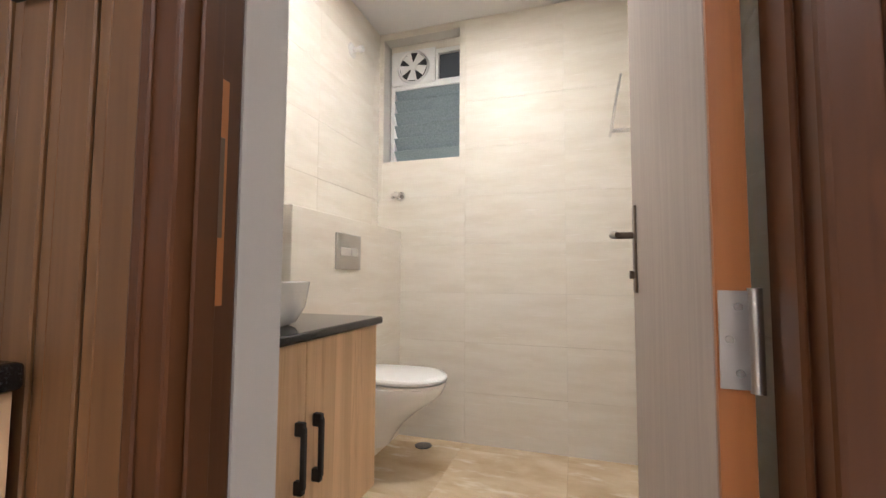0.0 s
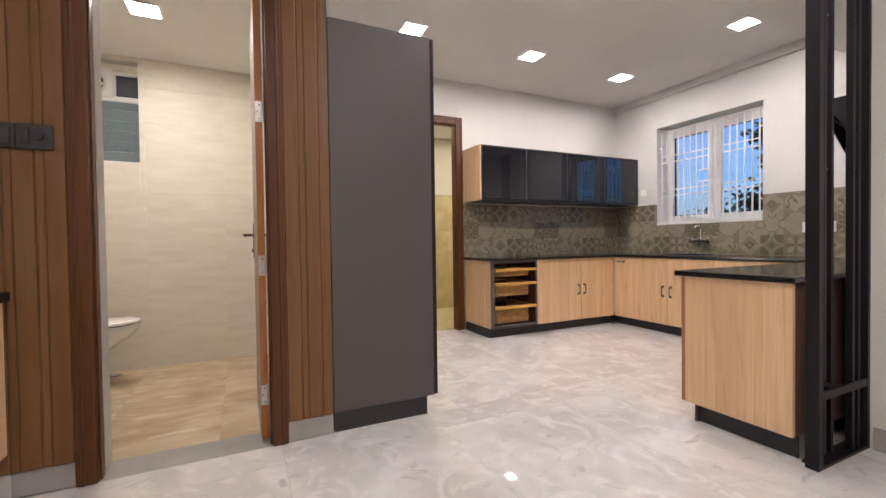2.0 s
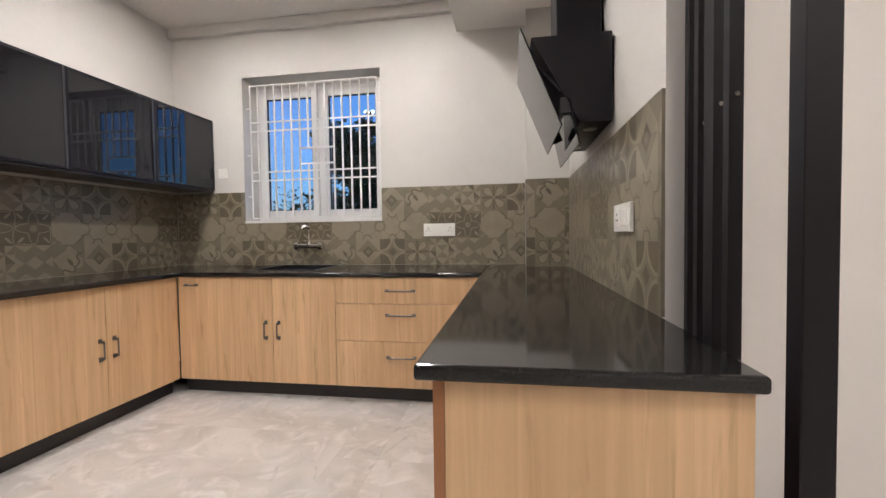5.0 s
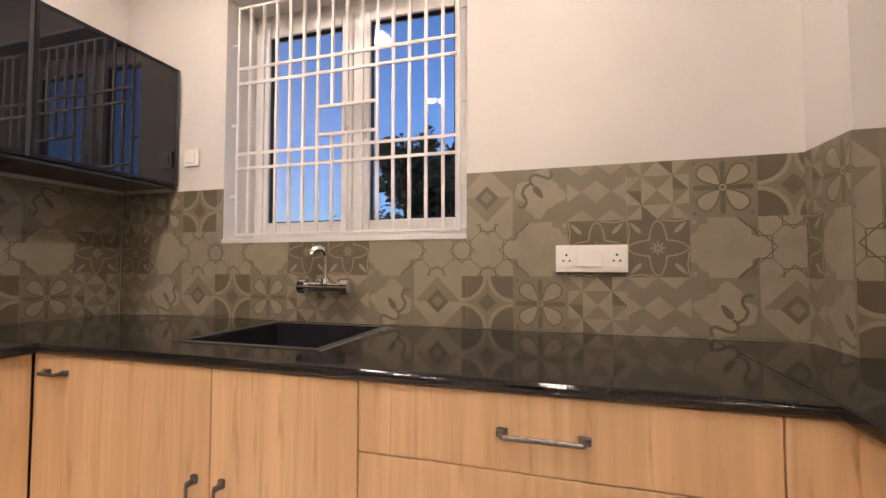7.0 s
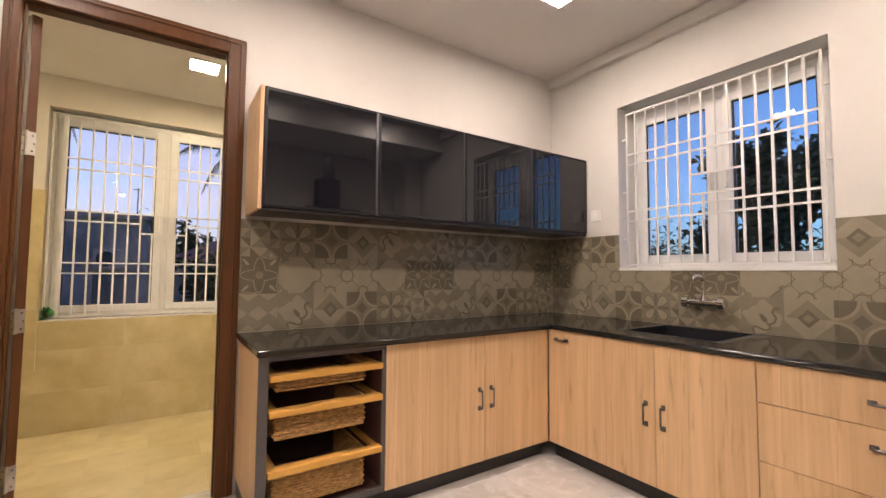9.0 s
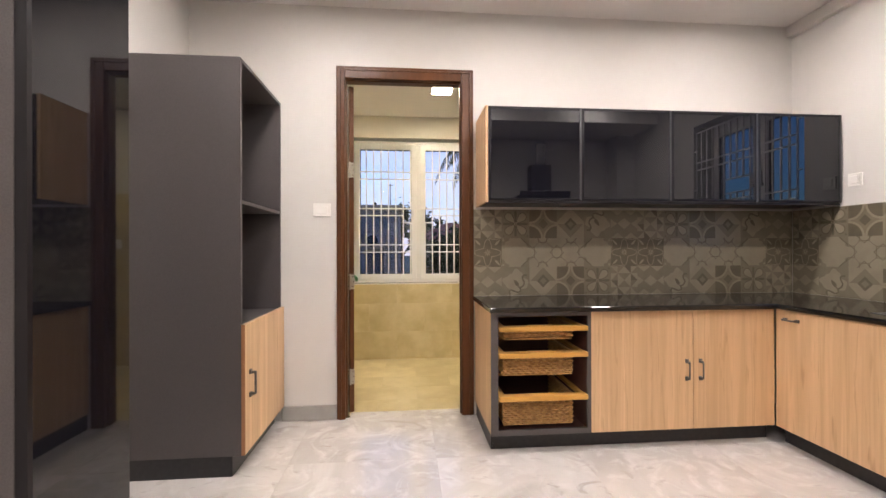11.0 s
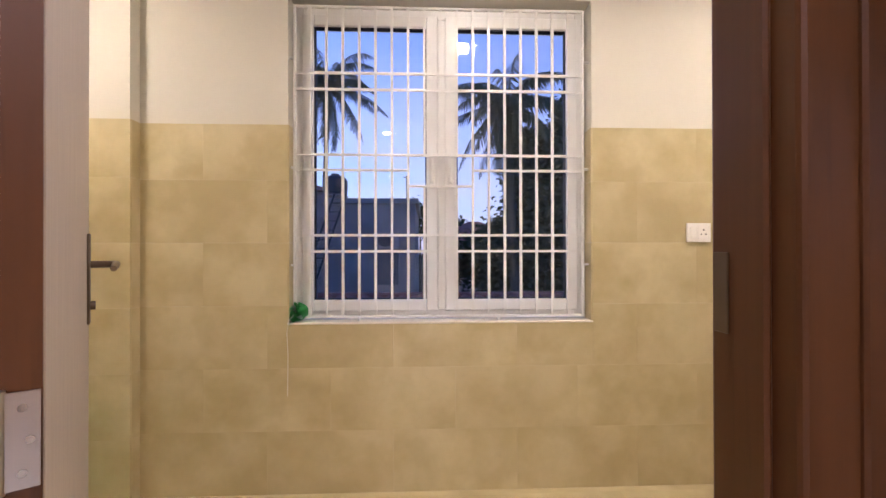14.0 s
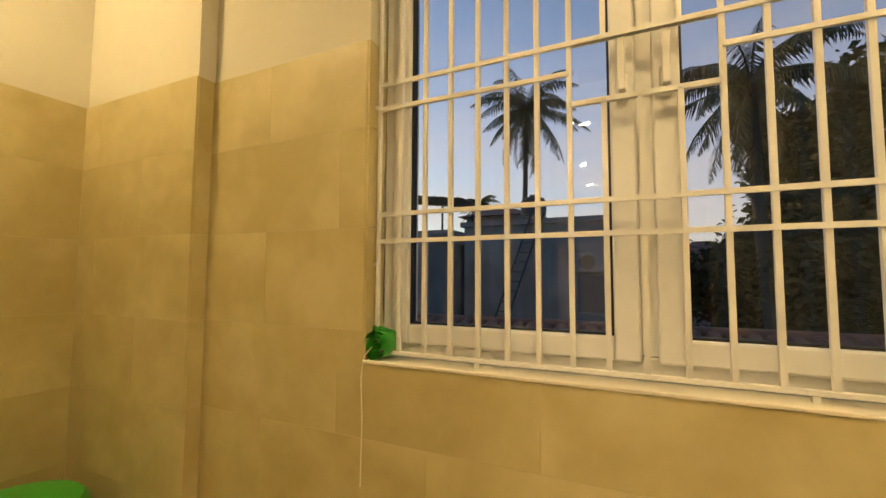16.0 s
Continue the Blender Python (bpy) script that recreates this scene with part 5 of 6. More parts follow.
def tree(at, height, blobs, leaf, count, seed, label):
    """A leafy tree: trunk, limbs, and a ragged crown of single leaves grown round a few branch ends."""
    rnd = random.Random(seed)
    t = thing("tree", label, "tree", at, group="trees")
    bm = bmesh.new()
    fork = Vector((0, 0, height * 0.42))
    tube(bm, [(0, 0, 0), (0.08, 0.03, height * 0.2), fork], 0.2, 10, [0.24, 0.18, 0.15])
    part("trunk", bm, BARK, t, smooth=True)
    for (x, y, z, r) in blobs:
        bm = bmesh.new()
        e = Vector((x, y, z))
        tube(bm, [fork, fork.lerp(e, 0.5) + Vector((0, 0, 0.15)), e], 0.08, 7, [0.11, 0.07, 0.02])
        part("limb", bm, BARK, t, smooth=True)
    verts, faces = [], []
    for (x, y, z, r) in blobs:
        subs = [(x + rnd.gauss(0, r * 0.5), y + rnd.gauss(0, r * 0.5), z + rnd.gauss(0, r * 0.45), r * rnd.uniform(0.25, 0.5)) for _ in range(14)]
        for _ in range(int(count / len(blobs))):
            sx, sy, sz, sr = rnd.choice(subs)
            c = Vector((sx + rnd.gauss(0, sr * 0.6), sy + rnd.gauss(0, sr * 0.6), sz + rnd.gauss(0, sr * 0.6)))
            m = Euler((rnd.uniform(-1, 1), rnd.uniform(-1, 1), rnd.uniform(0, 6.3))).to_matrix()
            s = leaf * rnd.uniform(0.6, 1.3)
            i = len(verts)
            for q in ((0, -0.5, 0), (0.28, 0, 0.06), (0, 0.5, -0.05), (-0.28, 0, 0.06)):
                verts.append(tuple(c + m @ (Vector(q) * s)))
            faces.append((i, i + 1, i + 2, i + 3))
    me = bpy.data.meshes.new("crown")
    me.from_pydata(verts, [], faces)
    me.materials.append(NIGHTGREEN)
    cr = new("crown", me)
    cr.parent = t
    return t


palm((-9.05, 24.0, GZ), 14.1, 0.5, 3.9, 3, "tall coconut palm silhouetted against the dusk sky")
palm((0.26, 13.0, GZ), 9.1, -0.5, 2.7, 8, "coconut palm close to the house at dusk")
palm((-13.9, 30.0, GZ), 9.8, 0.3, 1.8, 11, "small distant coconut palm at dusk")
tree((1.0, 14.5, GZ), 8.2, ((0.3, 0, 6.6, 1.7), (0.4, 0.2, 7.6, 1.3), (1.6, 0.2, 7.9, 1.4), (2.9, 0.2, 7.4, 1.5), (1.8, 0.3, 6.2, 1.6), (-1.0, 0, 4.6, 1.6), (0.8, -0.4, 4.2, 1.9), (2.9, 0, 4.6, 1.8), (4.4, 0.5, 5.6, 1.9), (-0.6, 0, 2.4, 1.5), (1.8, -0.2, 2.2, 1.8), (3.8, 0, 2.4, 1.7)), 0.27, 90000, 4, "large dense dark tree at dusk")
tree((7.2, 1.2, GZ), 7.4, ((-0.1, -0.7, 5.9, 0.75), (0.2, 0.15, 6.7, 0.6), (-0.1, -1.3, 6.3, 0.65), (0, 0.6, 4.9, 0.6), (0.1, -0.3, 4.4, 0.7), (0.2, -1.8, 5.0, 0.6)), 0.21, 13000, 21, "leafy tree outside the kitchen window at dusk")
for k, (x, y, h, w) in enumerate(((24, 9.5, 7.2, 1.8), (23, 5.5, 6.2, 1.7), (26, 14, 7.0, 2.2), (21, 1.5, 6.0, 1.5), (22, -2.0, 6.4, 1.7), (25, -7.0, 7.2, 2.2))):
    tree((x, y, GZ), h, ((0, 0, h * 0.8, w), (0.3, w, h * 0.62, w), (0.1, -w, h * 0.66, w), (0, 0.4, h * 0.45, w)), 0.34, 2600, 40 + k, "distant leafy tree at dusk")
tree((-10.9, 31.0, GZ), 8.0, ((0, 0, 6.6, 1.2), (1.5, 0, 6.0, 1.2), (-1.4, 0, 6.2, 1.2)), 0.35, 2500, 77, "distant leafy tree at dusk")
tree((-3.4, 38.0, GZ), 9.0, ((0, 0, 7.2, 1.6), (2.2, 0, 6.8, 1.5), (-2.0, 0, 6.9, 1.5)), 0.42, 2600, 78, "distant leafy tree at dusk")


def house(at, w, d, h, roof, label, openings=()):
    """A plain two-storey house; front faces -y. roof: 'flat' or 'hip'."""
    b = thing("house", label, "house", at, group="neighbouring houses")
    part("wall", boxes((-w / 2, w / 2, 0, d, 0, h)), HOUSEWALL, b)
    if roof == "flat":
        part("parapet", boxes((-w / 2 - 0.12, w / 2 + 0.12, -0.12, 0.0, h, h + 0.18), (-w / 2 - 0.12, w / 2 + 0.12, d, d + 0.12, h, h + 0.18), (-w / 2 - 0.12, -w / 2, 0, d, h, h + 0.18), (w / 2, w / 2 + 0.12, 0, d, h, h + 0.18)), HOUSEWALL, b)
        part("roof", boxes((-w / 2, w / 2, 0, d, h, h + 0.05)), HOUSEWALL, b)
    else:
        bm = bmesh.new()
        e = 0.4
        c = [bm.verts.new(p) for p in ((-w / 2 - e, -e, h), (w / 2 + e, -e, h), (w / 2 + e, d + e, h), (-w / 2 - e, d + e, h))]
        r = [bm.verts.new(p) for p in ((-w * 0.06, d / 2, h + w * 0.24), (w * 0.06, d / 2, h + w * 0.24))]
        bm.faces.new((c[0], c[1], r[1], r[0])); bm.faces.new((c[1], c[2], r[1])); bm.faces.new((c[2], c[3], r[0], r[1])); bm.faces.new((c[3], c[0], r[0])); bm.faces.new(c[::-1])
        part("roof", bm, ROOFTILE, b, "hipped red tile roof")
    for x, z, ww, hh in openings:
        wd = part("window", boxes((x - ww / 2, x + ww / 2, -0.02, 0.0, z, z + hh)), DARKPANE, b, "dark window")
        part("frame", boxes((x - ww / 2 - 0.06, x - ww / 2, -0.04, 0.0, z - 0.06, z + hh + 0.06), (x + ww / 2, x + ww / 2 + 0.06, -0.04, 0.0, z - 0.06, z + hh + 0.06), (x - ww / 2, x + ww / 2, -0.04, 0.0, z - 0.06, z), (x - ww / 2, x + ww / 2, -0.04, 0.0, z + hh, z + hh + 0.06)), HOUSEWALL, wd)
    return b


house((-5.95, 15.0, GZ), 5.4, 7.0, 6.25, "flat", "pale flat-roofed neighbouring house at dusk", ((1.7, 3.3, 0.8, 1.2), (1.7, 0.9, 0.8, 1.2), (-1.6, 0.9, 1.0, 1.2)))
house((-9.7, 21.8, GZ), 3.2, 4.0, 7.65, "hip", "distant house with hipped red tile roof at dusk")
house((-11.85, 12.5, GZ), 6.0, 4.0, 5.6, "flat", "low flat-roofed neighbouring house at dusk", ((1.6, 3.2, 1.0, 1.1),))
house((-12.4, 17.3, GZ), 4.2, 4.0, 6.3, "flat", "flat-roofed house with a sheet canopy at dusk")
house((0.6, 27.0, GZ), 6.0, 6.0, 5.2, "hip", "distant house with hipped red tile roof at dusk")
cn = thing("roof_canopy", "corrugated metal sheet canopy on thin posts on a roof", "canopy", (-12.4, 17.6, GZ + 6.35))
bm = bmesh.new()
for k in range(24):
    x = -2.2 + k * 4.6 / 23
    dz = 0.03 * (k % 2)
    x0, x1, d0, d1 = x, x + 0.2, dz, 0.03 - dz
    q = [bm.verts.new(p) for p in ((x0, 0, 2.1 - 0.12 * (x0 + 2.2) + d0), (x1, 0, 2.1 - 0.12 * (x1 + 2.2) + d1), (x1, 3.2, 2.1 - 0.12 * (x1 + 2.2) + d1), (x0, 3.2, 2.1 - 0.12 * (x0 + 2.2) + d0))]
    r = [bm.verts.new(v.co + Vector((0, 0, 0.02))) for v in q]
    bm.faces.new(q[::-1]); bm.faces.new(r)
    for a in range(4):
        bm.faces.new((q[a], q[(a + 1) % 4], r[(a + 1) % 4], r[a]))
part("sheet", bm, TANK, cn, "corrugated metal sheet")
for x in (-1.9, 0.2, 1.9):
    for y in (0.2, 3.0):
        part("post", boxes((x - 0.04, x + 0.04, y - 0.04, y + 0.04, -0.002, 2.1 - 0.12 * (x + 2.2))), TANK, cn)
wt2 = thing("water_tank", "black plastic rooftop water tank on stand", "water tank", (-7.0, 19.0, GZ + 6.3))
bm = bmesh.new()
lathe(bm, [(0.46, 0.78), (0.53, 0.82), (0.56, 1.10), (0.56, 1.42), (0.46, 1.58), (0.18, 1.68), (0.18, 1.74), (0.05, 1.75)], (0, 0, 0), 24)
part("tank", bm, TANK, wt2, smooth=True)
part("deck", boxes((-0.5, 0.5, -0.5, 0.5, 0.72, 0.785)), HOUSEWALL, wt2)
for sx, sy in ((-1, -1), (1, -1), (-1, 1), (1, 1)):
    part("leg", boxes((sx * 0.4 - 0.06, sx * 0.4 + 0.06, sy * 0.4 - 0.06, sy * 0.4 + 0.06, 0.0, 0.72)), HOUSEWALL, wt2)
# a ladder leans on the neighbour's wall beside a cooling unit
ld = thing("ladder", "thin metal ladder leaning on the neighbouring house", "ladder")
foot, head = Vector((-8.10, 13.44, GZ)), Vector((-6.15, 14.93, 3.18))
for o in (0.0, 0.42):
    bm = bmesh.new()
    tube(bm, [foot + Vector((o, 0, 0)), head + Vector((o, 0, 0))], 0.035, 8)
    part("rail", bm, TANK, ld)
for k in range(1, 20):
    p = foot.lerp(head, k / 20)
    bm = bmesh.new()
    tube(bm, [p, p + Vector((0.42, 0, 0))], 0.018, 6)
    part("rung", bm, TANK, ld)
ac = thing("air_conditioner", "pale outdoor air conditioning unit on a wall", "air conditioner", (-4.22, 15.0, 1.20))
part("case", boxes((-0.42, 0.42, -0.32, 0.0, 0.0, 0.62), bevel=0.02, seg=2), HOUSEWALL, ac)
bm = bmesh.new()
lathe(bm, [(0.24, 0.0), (0.24, 0.015), (0.21, 0.02), (0.05, 0.012)], (0, 0, 0), 20)
part("fan_grille", bm, TANK, ac, "dark round fan grille").matrix_basis = pose(-0.1, -0.32, 0.31, 90)
an = thing("roof_antenna", "thin metal roof mast with a cross arm", "antenna", (-3.7, 18.0, GZ + 6.3))
part("mast", boxes((-0.02, 0.02, -0.02, 0.02, 0.0, 1.5)), HANDLE, an)
part("arm", boxes((-0.15, 0.15, -0.015, 0.015, 1.42, 1.45)), HANDLE, an)
# low tiled roof just below the utility window
lr = thing("low_roof", "low red tiled lean-to roof below window", "roof", (0, 0, 0))
bm = bmesh.new()
ends = [[bm.verts.new((x, y, z)) for y, z in ((5.0, -0.88), (9.5, -0.10), (9.5, -0.01), (5.0, -0.79))] for x in (-9.0, 4.0)]
for k in range(4):
    bm.faces.new((ends[0][k], ends[0][(k + 1) % 4], ends[1][(k + 1) % 4], ends[1][k]))
bm.faces.new(ends[0][::-1]); bm.faces.new(ends[1])
part("deck", bm, BARK, lr)
for k in range(44):
    bm = bmesh.new()
    x = -8.9 + k * 0.29
    tube(bm, [(x, 4.95, -0.79), (x, 9.55, 0.01)], 0.12, 8)
    part("tile_row", bm, ROOFTILE, lr)
part("ridge", boxes((-9.05, 4.05, 9.45, 9.70, 0.0, 0.15), bevel=0.05, seg=2), ROOFTILE, lr)
for x in (-8.5, 3.5):
    part("post", boxes((x - 0.1, x + 0.1, 5.3, 5.5, GZ, -0.82)), BARK, lr)

# ---- ceiling lights ----
def downlight(x, y, z, material, group, label="square recessed LED downlight in the ceiling"):
    l = thing("ceiling_light", label, "ceiling light", (x, y, z), group=group)
    part("frame", boxes((-0.10, -0.085, -0.1, 0.1, -0.012, 0.0), (0.085, 0.10, -0.1, 0.1, -0.012, 0.0), (-0.085, 0.085, -0.1, -0.085, -0.012, 0.0), (-0.085, 0.085, 0.085, 0.1, -0.012, 0.0), bevel=0.003), UPVC, l)
    part("diffuser", boxes((-0.085, 0.085, -0.085, 0.085, -0.008, -0.002)), material, l, "glowing white diffuser")
    return l


# the four at y = -4.0 and -5.6 are unseen, added to light the hall
for x, y in ((-2.114, -0.886), (-0.85, -0.845), (-0.85, -2.125), (-3.363, -0.9), (-2.114, -2.125), (-3.363, -2.125), (-3.6, -4.0), (-5.0, -4.0), (-3.6, -5.6), (-5.0, -5.6)):
    downlight(x, y, H, LED_K, "kitchen and hall lights")
# only x = -2.57 is a known light; the other two are unseen, added to brighten the ends
for x in (-2.57, -4.55, -1.15):
    downlight(x, 0.87, 2.6, LED_U, "utility lights")
downlight(-5.27, -0.82, 2.6, LED_B, "bathroom lights")

# ---- slatted wall panelling ----
slats = structure("trim_slats", boxes((HW + 0.005, BX0, -1.987, -1.972, 0.105, H), (BX1, -4.29, -1.987, -1.972, 0.105, H)), FLUTE, "walnut slatted wall panelling")
me_wide = mesh_of("slat", boxes((-0.0335, 0.0335, -0.010, 0.0, 0.0, H - 0.108), bevel=0.003), FLUTE)
me_slim = mesh_of("slat", boxes((-0.0125, 0.0125, -0.006, 0.0, 0.0, H - 0.108), bevel=0.002), FLUTE)
for x0_, x1_ in ((HW + 0.005, BX0), (BX1, -4.29)):
    x, k = x1_ if x0_ < -5 else x0_, 0
    sgn = -1 if x0_ < -5 else 1
    while (x - x0_ > 0.07) if sgn < 0 else (x1_ - x > 0.07):
        for me, w in ((me_wide, 0.067), (me_slim, 0.025)):
            c = x + sgn * (w / 2 + 0.002)
            if (c - w / 2 < x0_) if sgn < 0 else (c + w / 2 > x1_):
                continue
            piece("slat", me, slats, (c, -1.987, 0.106))
            x += sgn * (w + 0.005)


# ---- patchwork splashback ----
def arc(cx, cy, rx, ry, a0, a1, n=14):
    return [(cx + rx * math.cos(a0 + (a1 - a0) * k / n), cy + ry * math.sin(a0 + (a1 - a0) * k / n)) for k in range(n + 1)]


def strip(pts, w, taper=False):
    """Quads along a line of 2D points."""
    out = []
    n = len(pts) - 1
    for k in range(n):
        (ax, ay), (bx, by) = pts[k], pts[k + 1]
        dx, dy = bx - ax, by - ay
        ln = math.hypot(dx, dy) or 1
        w0 = w * (1 - 0.75 * k / n if taper else 1)
        w1 = w * (1 - 0.75 * (k + 1) / n if taper else 1)
        px, py = -dy / ln, dx / ln
        out.append([(ax + px * w0, ay + py * w0), (ax - px * w0, ay - py * w0), (bx - px * w1, by - py * w1), (bx + px * w1, by + py * w1)])
    return out


def leaf_shape(cx, cy, ang, ln, w):
    pts = []
    for k in range(12):
        a = 2 * math.pi * k / 12
        x, y = ln * math.cos(a), w * math.sin(a) * (1 - 0.35 * math.cos(a))
        pts.append((cx + x * math.cos(ang) - y * math.sin(ang), cy + x * math.sin(ang) + y * math.cos(ang)))
    return [pts]


def cell_art(kind):
    """(tone, layer, polygons) of one printed cell, in units of the cell."""
    L, M, D = "light", "mid", "dark"
    full = [[(0, 0), (1, 0), (1, 1), (0, 1)]]
    out = []
    if kind == "zigzag":
        out.append((L, 1, [[(0, 1), (0.25, 0.8), (0.5, 1)], [(0.5, 1), (0.75, 0.8), (1, 1)], [(0, 0), (0.5, 0), (0.25, 0.18)], [(0.5, 0), (1, 0), (0.75, 0.18)],
                           [(0.25, 0.47), (0.5, 0.28), (0.75, 0.47), (0.5, 0.68)], [(0, 0.32), (0.24, 0.48), (0, 0.65)], [(1, 0.32), (1, 0.65), (0.76, 0.48)]]))
    elif kind == "diamond":
        out.append((L, 1, full))
        out.append((M, 2, [[(0.5, 0.98), (0.03, 0.5), (0.97, 0.5)], [(0, 0), (0.42, 0), (0, 0.42)], [(1, 0), (1, 0.42), (0.58, 0)]]))
        out.append((D, 3, [[(0.5, 0.74), (0.27, 0.5), (0.73, 0.5)], [(0.27, 0.5), (0.5, 0.27), (0.73, 0.5)]]))
        out.append((M, 4, [[(0.38, 0.5), (0.5, 0.38), (0.62, 0.5), (0.5, 0.62)]]))
    elif kind == "petal":
        pts = []
        for cx, cy, a0 in ((1, 1, math.pi), (0, 1, -math.pi / 2), (0, 0, 0), (1, 0, math.pi / 2)):
            pts.append(arc(cx, cy, 0.46, 0.46, a0, a0 + math.pi / 2, 10))
        c = [(1, 0.5), (0.5, 1), (0, 0.5), (0.5, 0)]
        out.append((D, 1, [[(1, 1)] + pts[0], [(0, 1)] + pts[1], [(0, 0)] + pts[2], [(1, 0)] + pts[3]]))
        for q in pts:
            out.append((L, 2, strip(q, 0.035)))
        out.append((D, 2, [[(0.5, 0.32), (0.68, 0.5), (0.5, 0.68), (0.32, 0.5)]]))
    elif kind == "flower":
        for k in range(4):
            a = math.pi / 4 + k * math.pi / 2
            loop = []
            for j in range(23):
                t = 2 * math.pi * j / 22
                x, y = 0.215 - 0.175 * math.cos(t), 0.125 * math.sin(t) * (1 - 0.55 * math.cos(t)) * 0.8
                loop.append((0.5 + 1.25 * (x * math.cos(a) - y * math.sin(a)), 0.5 + 1.25 * (x * math.sin(a) + y * math.cos(a))))
            out.append((L, 1, [loop[:-1]]))
            out.append((D, 2, strip(loop, 0.014)))
            q = a + math.pi / 4
            c, n = math.cos(q), math.sin(q)
            out.append((D, 3, [[(0.5 + u * c - v * n, 0.5 + u * n + v * c) for u, v in ((0.05, -0.016), (0.30, -0.045), (0.43, -0.04), (0.45, 0.0), (0.43, 0.04), (0.30, 0.045), (0.05, 0.016))]]))
            out.append((D, 2, [arc(0.5 + 0.6 * math.cos(a), 0.5 + 0.6 * math.sin(a), 0.028, 0.028, 0, 2 * math.pi, 10)[:-1]]))
        out.append((D, 4, [arc(0.5, 0.5, 0.078, 0.078, 0, 2 * math.pi, 14)[:-1]]))
        out.append((L, 5, [arc(0.5, 0.5, 0.058, 0.058, 0, 2 * math.pi, 12)[:-1]]))
        out.append((D, 6, [arc(0.5, 0.5, 0.032, 0.032, 0, 2 * math.pi, 10)[:-1]]))
    elif kind == "triangles":
        ps, ds = [], []
        for i in range(2):
            for j in range(2):
                x, y, h = i * 0.5, j * 0.5, 0.25
                q = [(x, y), (x + h, y), (x + 2 * h, y), (x + 2 * h, y + h), (x + 2 * h, y + 2 * h), (x + h, y + 2 * h), (x, y + 2 * h), (x, y + h)]
                for k in range(8):
                    tri = [(x + h, y + h), q[k], q[(k + 1) % 8]]
                    if (k + i + j) % 2 == 0:
                        ps.append(tri)
                    elif k in (1, 5):
                        ds.append(tri)
        out += [(L, 1, ps), (D, 1, ds)]
    elif kind == "star":
        out.append((D, 1, full))
        for grow, tone, lay in ((0.0, L, 2), (0.024, D, 3)):
            pts = []
            for k in range(96):
                a = 2 * math.pi * k / 96
                c, n = abs(math.cos(a)), abs(math.sin(a))
                lo, sh = 0.485 - grow, 0.158 - grow
                rad = max(1 / math.hypot(c / lo, n / sh), 1 / math.hypot(c / sh, n / lo))
                pts.append((0.5 + rad * math.cos(a), 0.5 + rad * math.sin(a)))
            out.append((tone, lay, [pts]))
        for k in range(8):
            a = k * math.pi / 4
            out.append((L, 4, leaf_shape(0.5 + 0.075 * math.cos(a), 0.5 + 0.075 * math.sin(a), a, 0.055, 0.014)))
        for sx, sy in ((-1, -1), (1, -1), (1, 1), (-1, 1)):
            out.append((L, 2, leaf_shape(0.5 + sx * 0.355, 0.5 + sy * 0.355, math.atan2(sy, sx), 0.13, 0.036)))
        for k in range(4):
            a = k * math.pi / 2
            out.append((L, 2, strip([(0.5 + u * math.cos(a) - v * math.sin(a), 0.5 + u * math.sin(a) + v * math.cos(a)) for u, v in ((0.49, -0.49), (0.455, -0.30), (0.485, -0.06))], 0.012)))
    elif kind in ("lobed_r", "lobed_l"):
        m = (lambda x: x) if kind == "lobed_r" else (lambda x: 1 - x)
        out.append((L, 1, full))
        for y, sy in ((0.0, 1), (1.0, -1)):
            for x, r in ((0.0, 0.13), (0.13, 0.085), (0.22, 0.055)):
                out.append((M, 2, [arc(m(x), y + sy * (0.02 + (0.12 if x == 0.0 else 0.03)), r, r, 0, 2 * math.pi, 14)[:-1]]))
            for x, dy, r in ((1.0, 0.16, 0.12), (0.9, 0.06, 0.10), (0.79, 0.0, 0.075), (0.95, 0.26, 0.06)):
                out.append((M, 2, [arc(m(x), y + sy * dy, r, r, 0, 2 * math.pi, 14)[:-1]]))
            out.append((D, 3, strip([(m(0.70), y + sy * 0.0), (m(0.83), y + sy * 0.13), (m(0.93), y + sy * 0.20), (m(1.0), y + sy * 0.33)], 0.016)))
            out.append((L, 3, [arc(m(0.06), y + sy * 0.07, 0.04, 0.04, 0, 2 * math.pi, 10)[:-1]]))
    elif kind in ("lace_l", "lace_r"):
        m = (lambda x: x) if kind == "lace_l" else (lambda x: 1 - x)
        out.append((L, 1, full))
        lines = []
        for cx, cy, r in ((1.0, 0.5, 0.25), (0.48, 0.0, 0.21), (0.48, 1.0, 0.21), (0.0, 0.5, 0.26)):
            for off in (0.0, math.pi / 4):
                q = [(m(cx + r * math.cos(off + k * math.pi / 2)), cy + r * math.sin(off + k * math.pi / 2)) for k in range(5)]
                lines += [[p, w] for p, w in zip(q, q[1:])]
        for q in lines:
            out.append((D, 2, strip(q, 0.010)))
        for q in ([(m(0.18), 0.32), (m(0.34), 0.15)], [(m(0.18), 0.68), (m(0.34), 0.85)], [(m(0.62), 0.15), (m(0.83), 0.33)], [(m(0.62), 0.85), (m(0.83), 0.67)]):
            out.append((M, 2, strip(q, 0.012)))
    elif kind == "vine":
        pts = []
        for k in range(40):
            a = 2 * math.pi * k / 40
            r = 0.40 + 0.07 * math.cos(4 * a + 0.6) + 0.03 * math.sin(9 * a)
            pts.append((0.5 + r * math.cos(a), 0.46 + r * math.sin(a)))
        out.append((L, 1, [pts]))
        s1 = [(0.30, 0.05), (0.26, 0.14), (0.33, 0.20), (0.45, 0.15), (0.58, 0.10), (0.68, 0.16), (0.66, 0.26), (0.60, 0.31)]
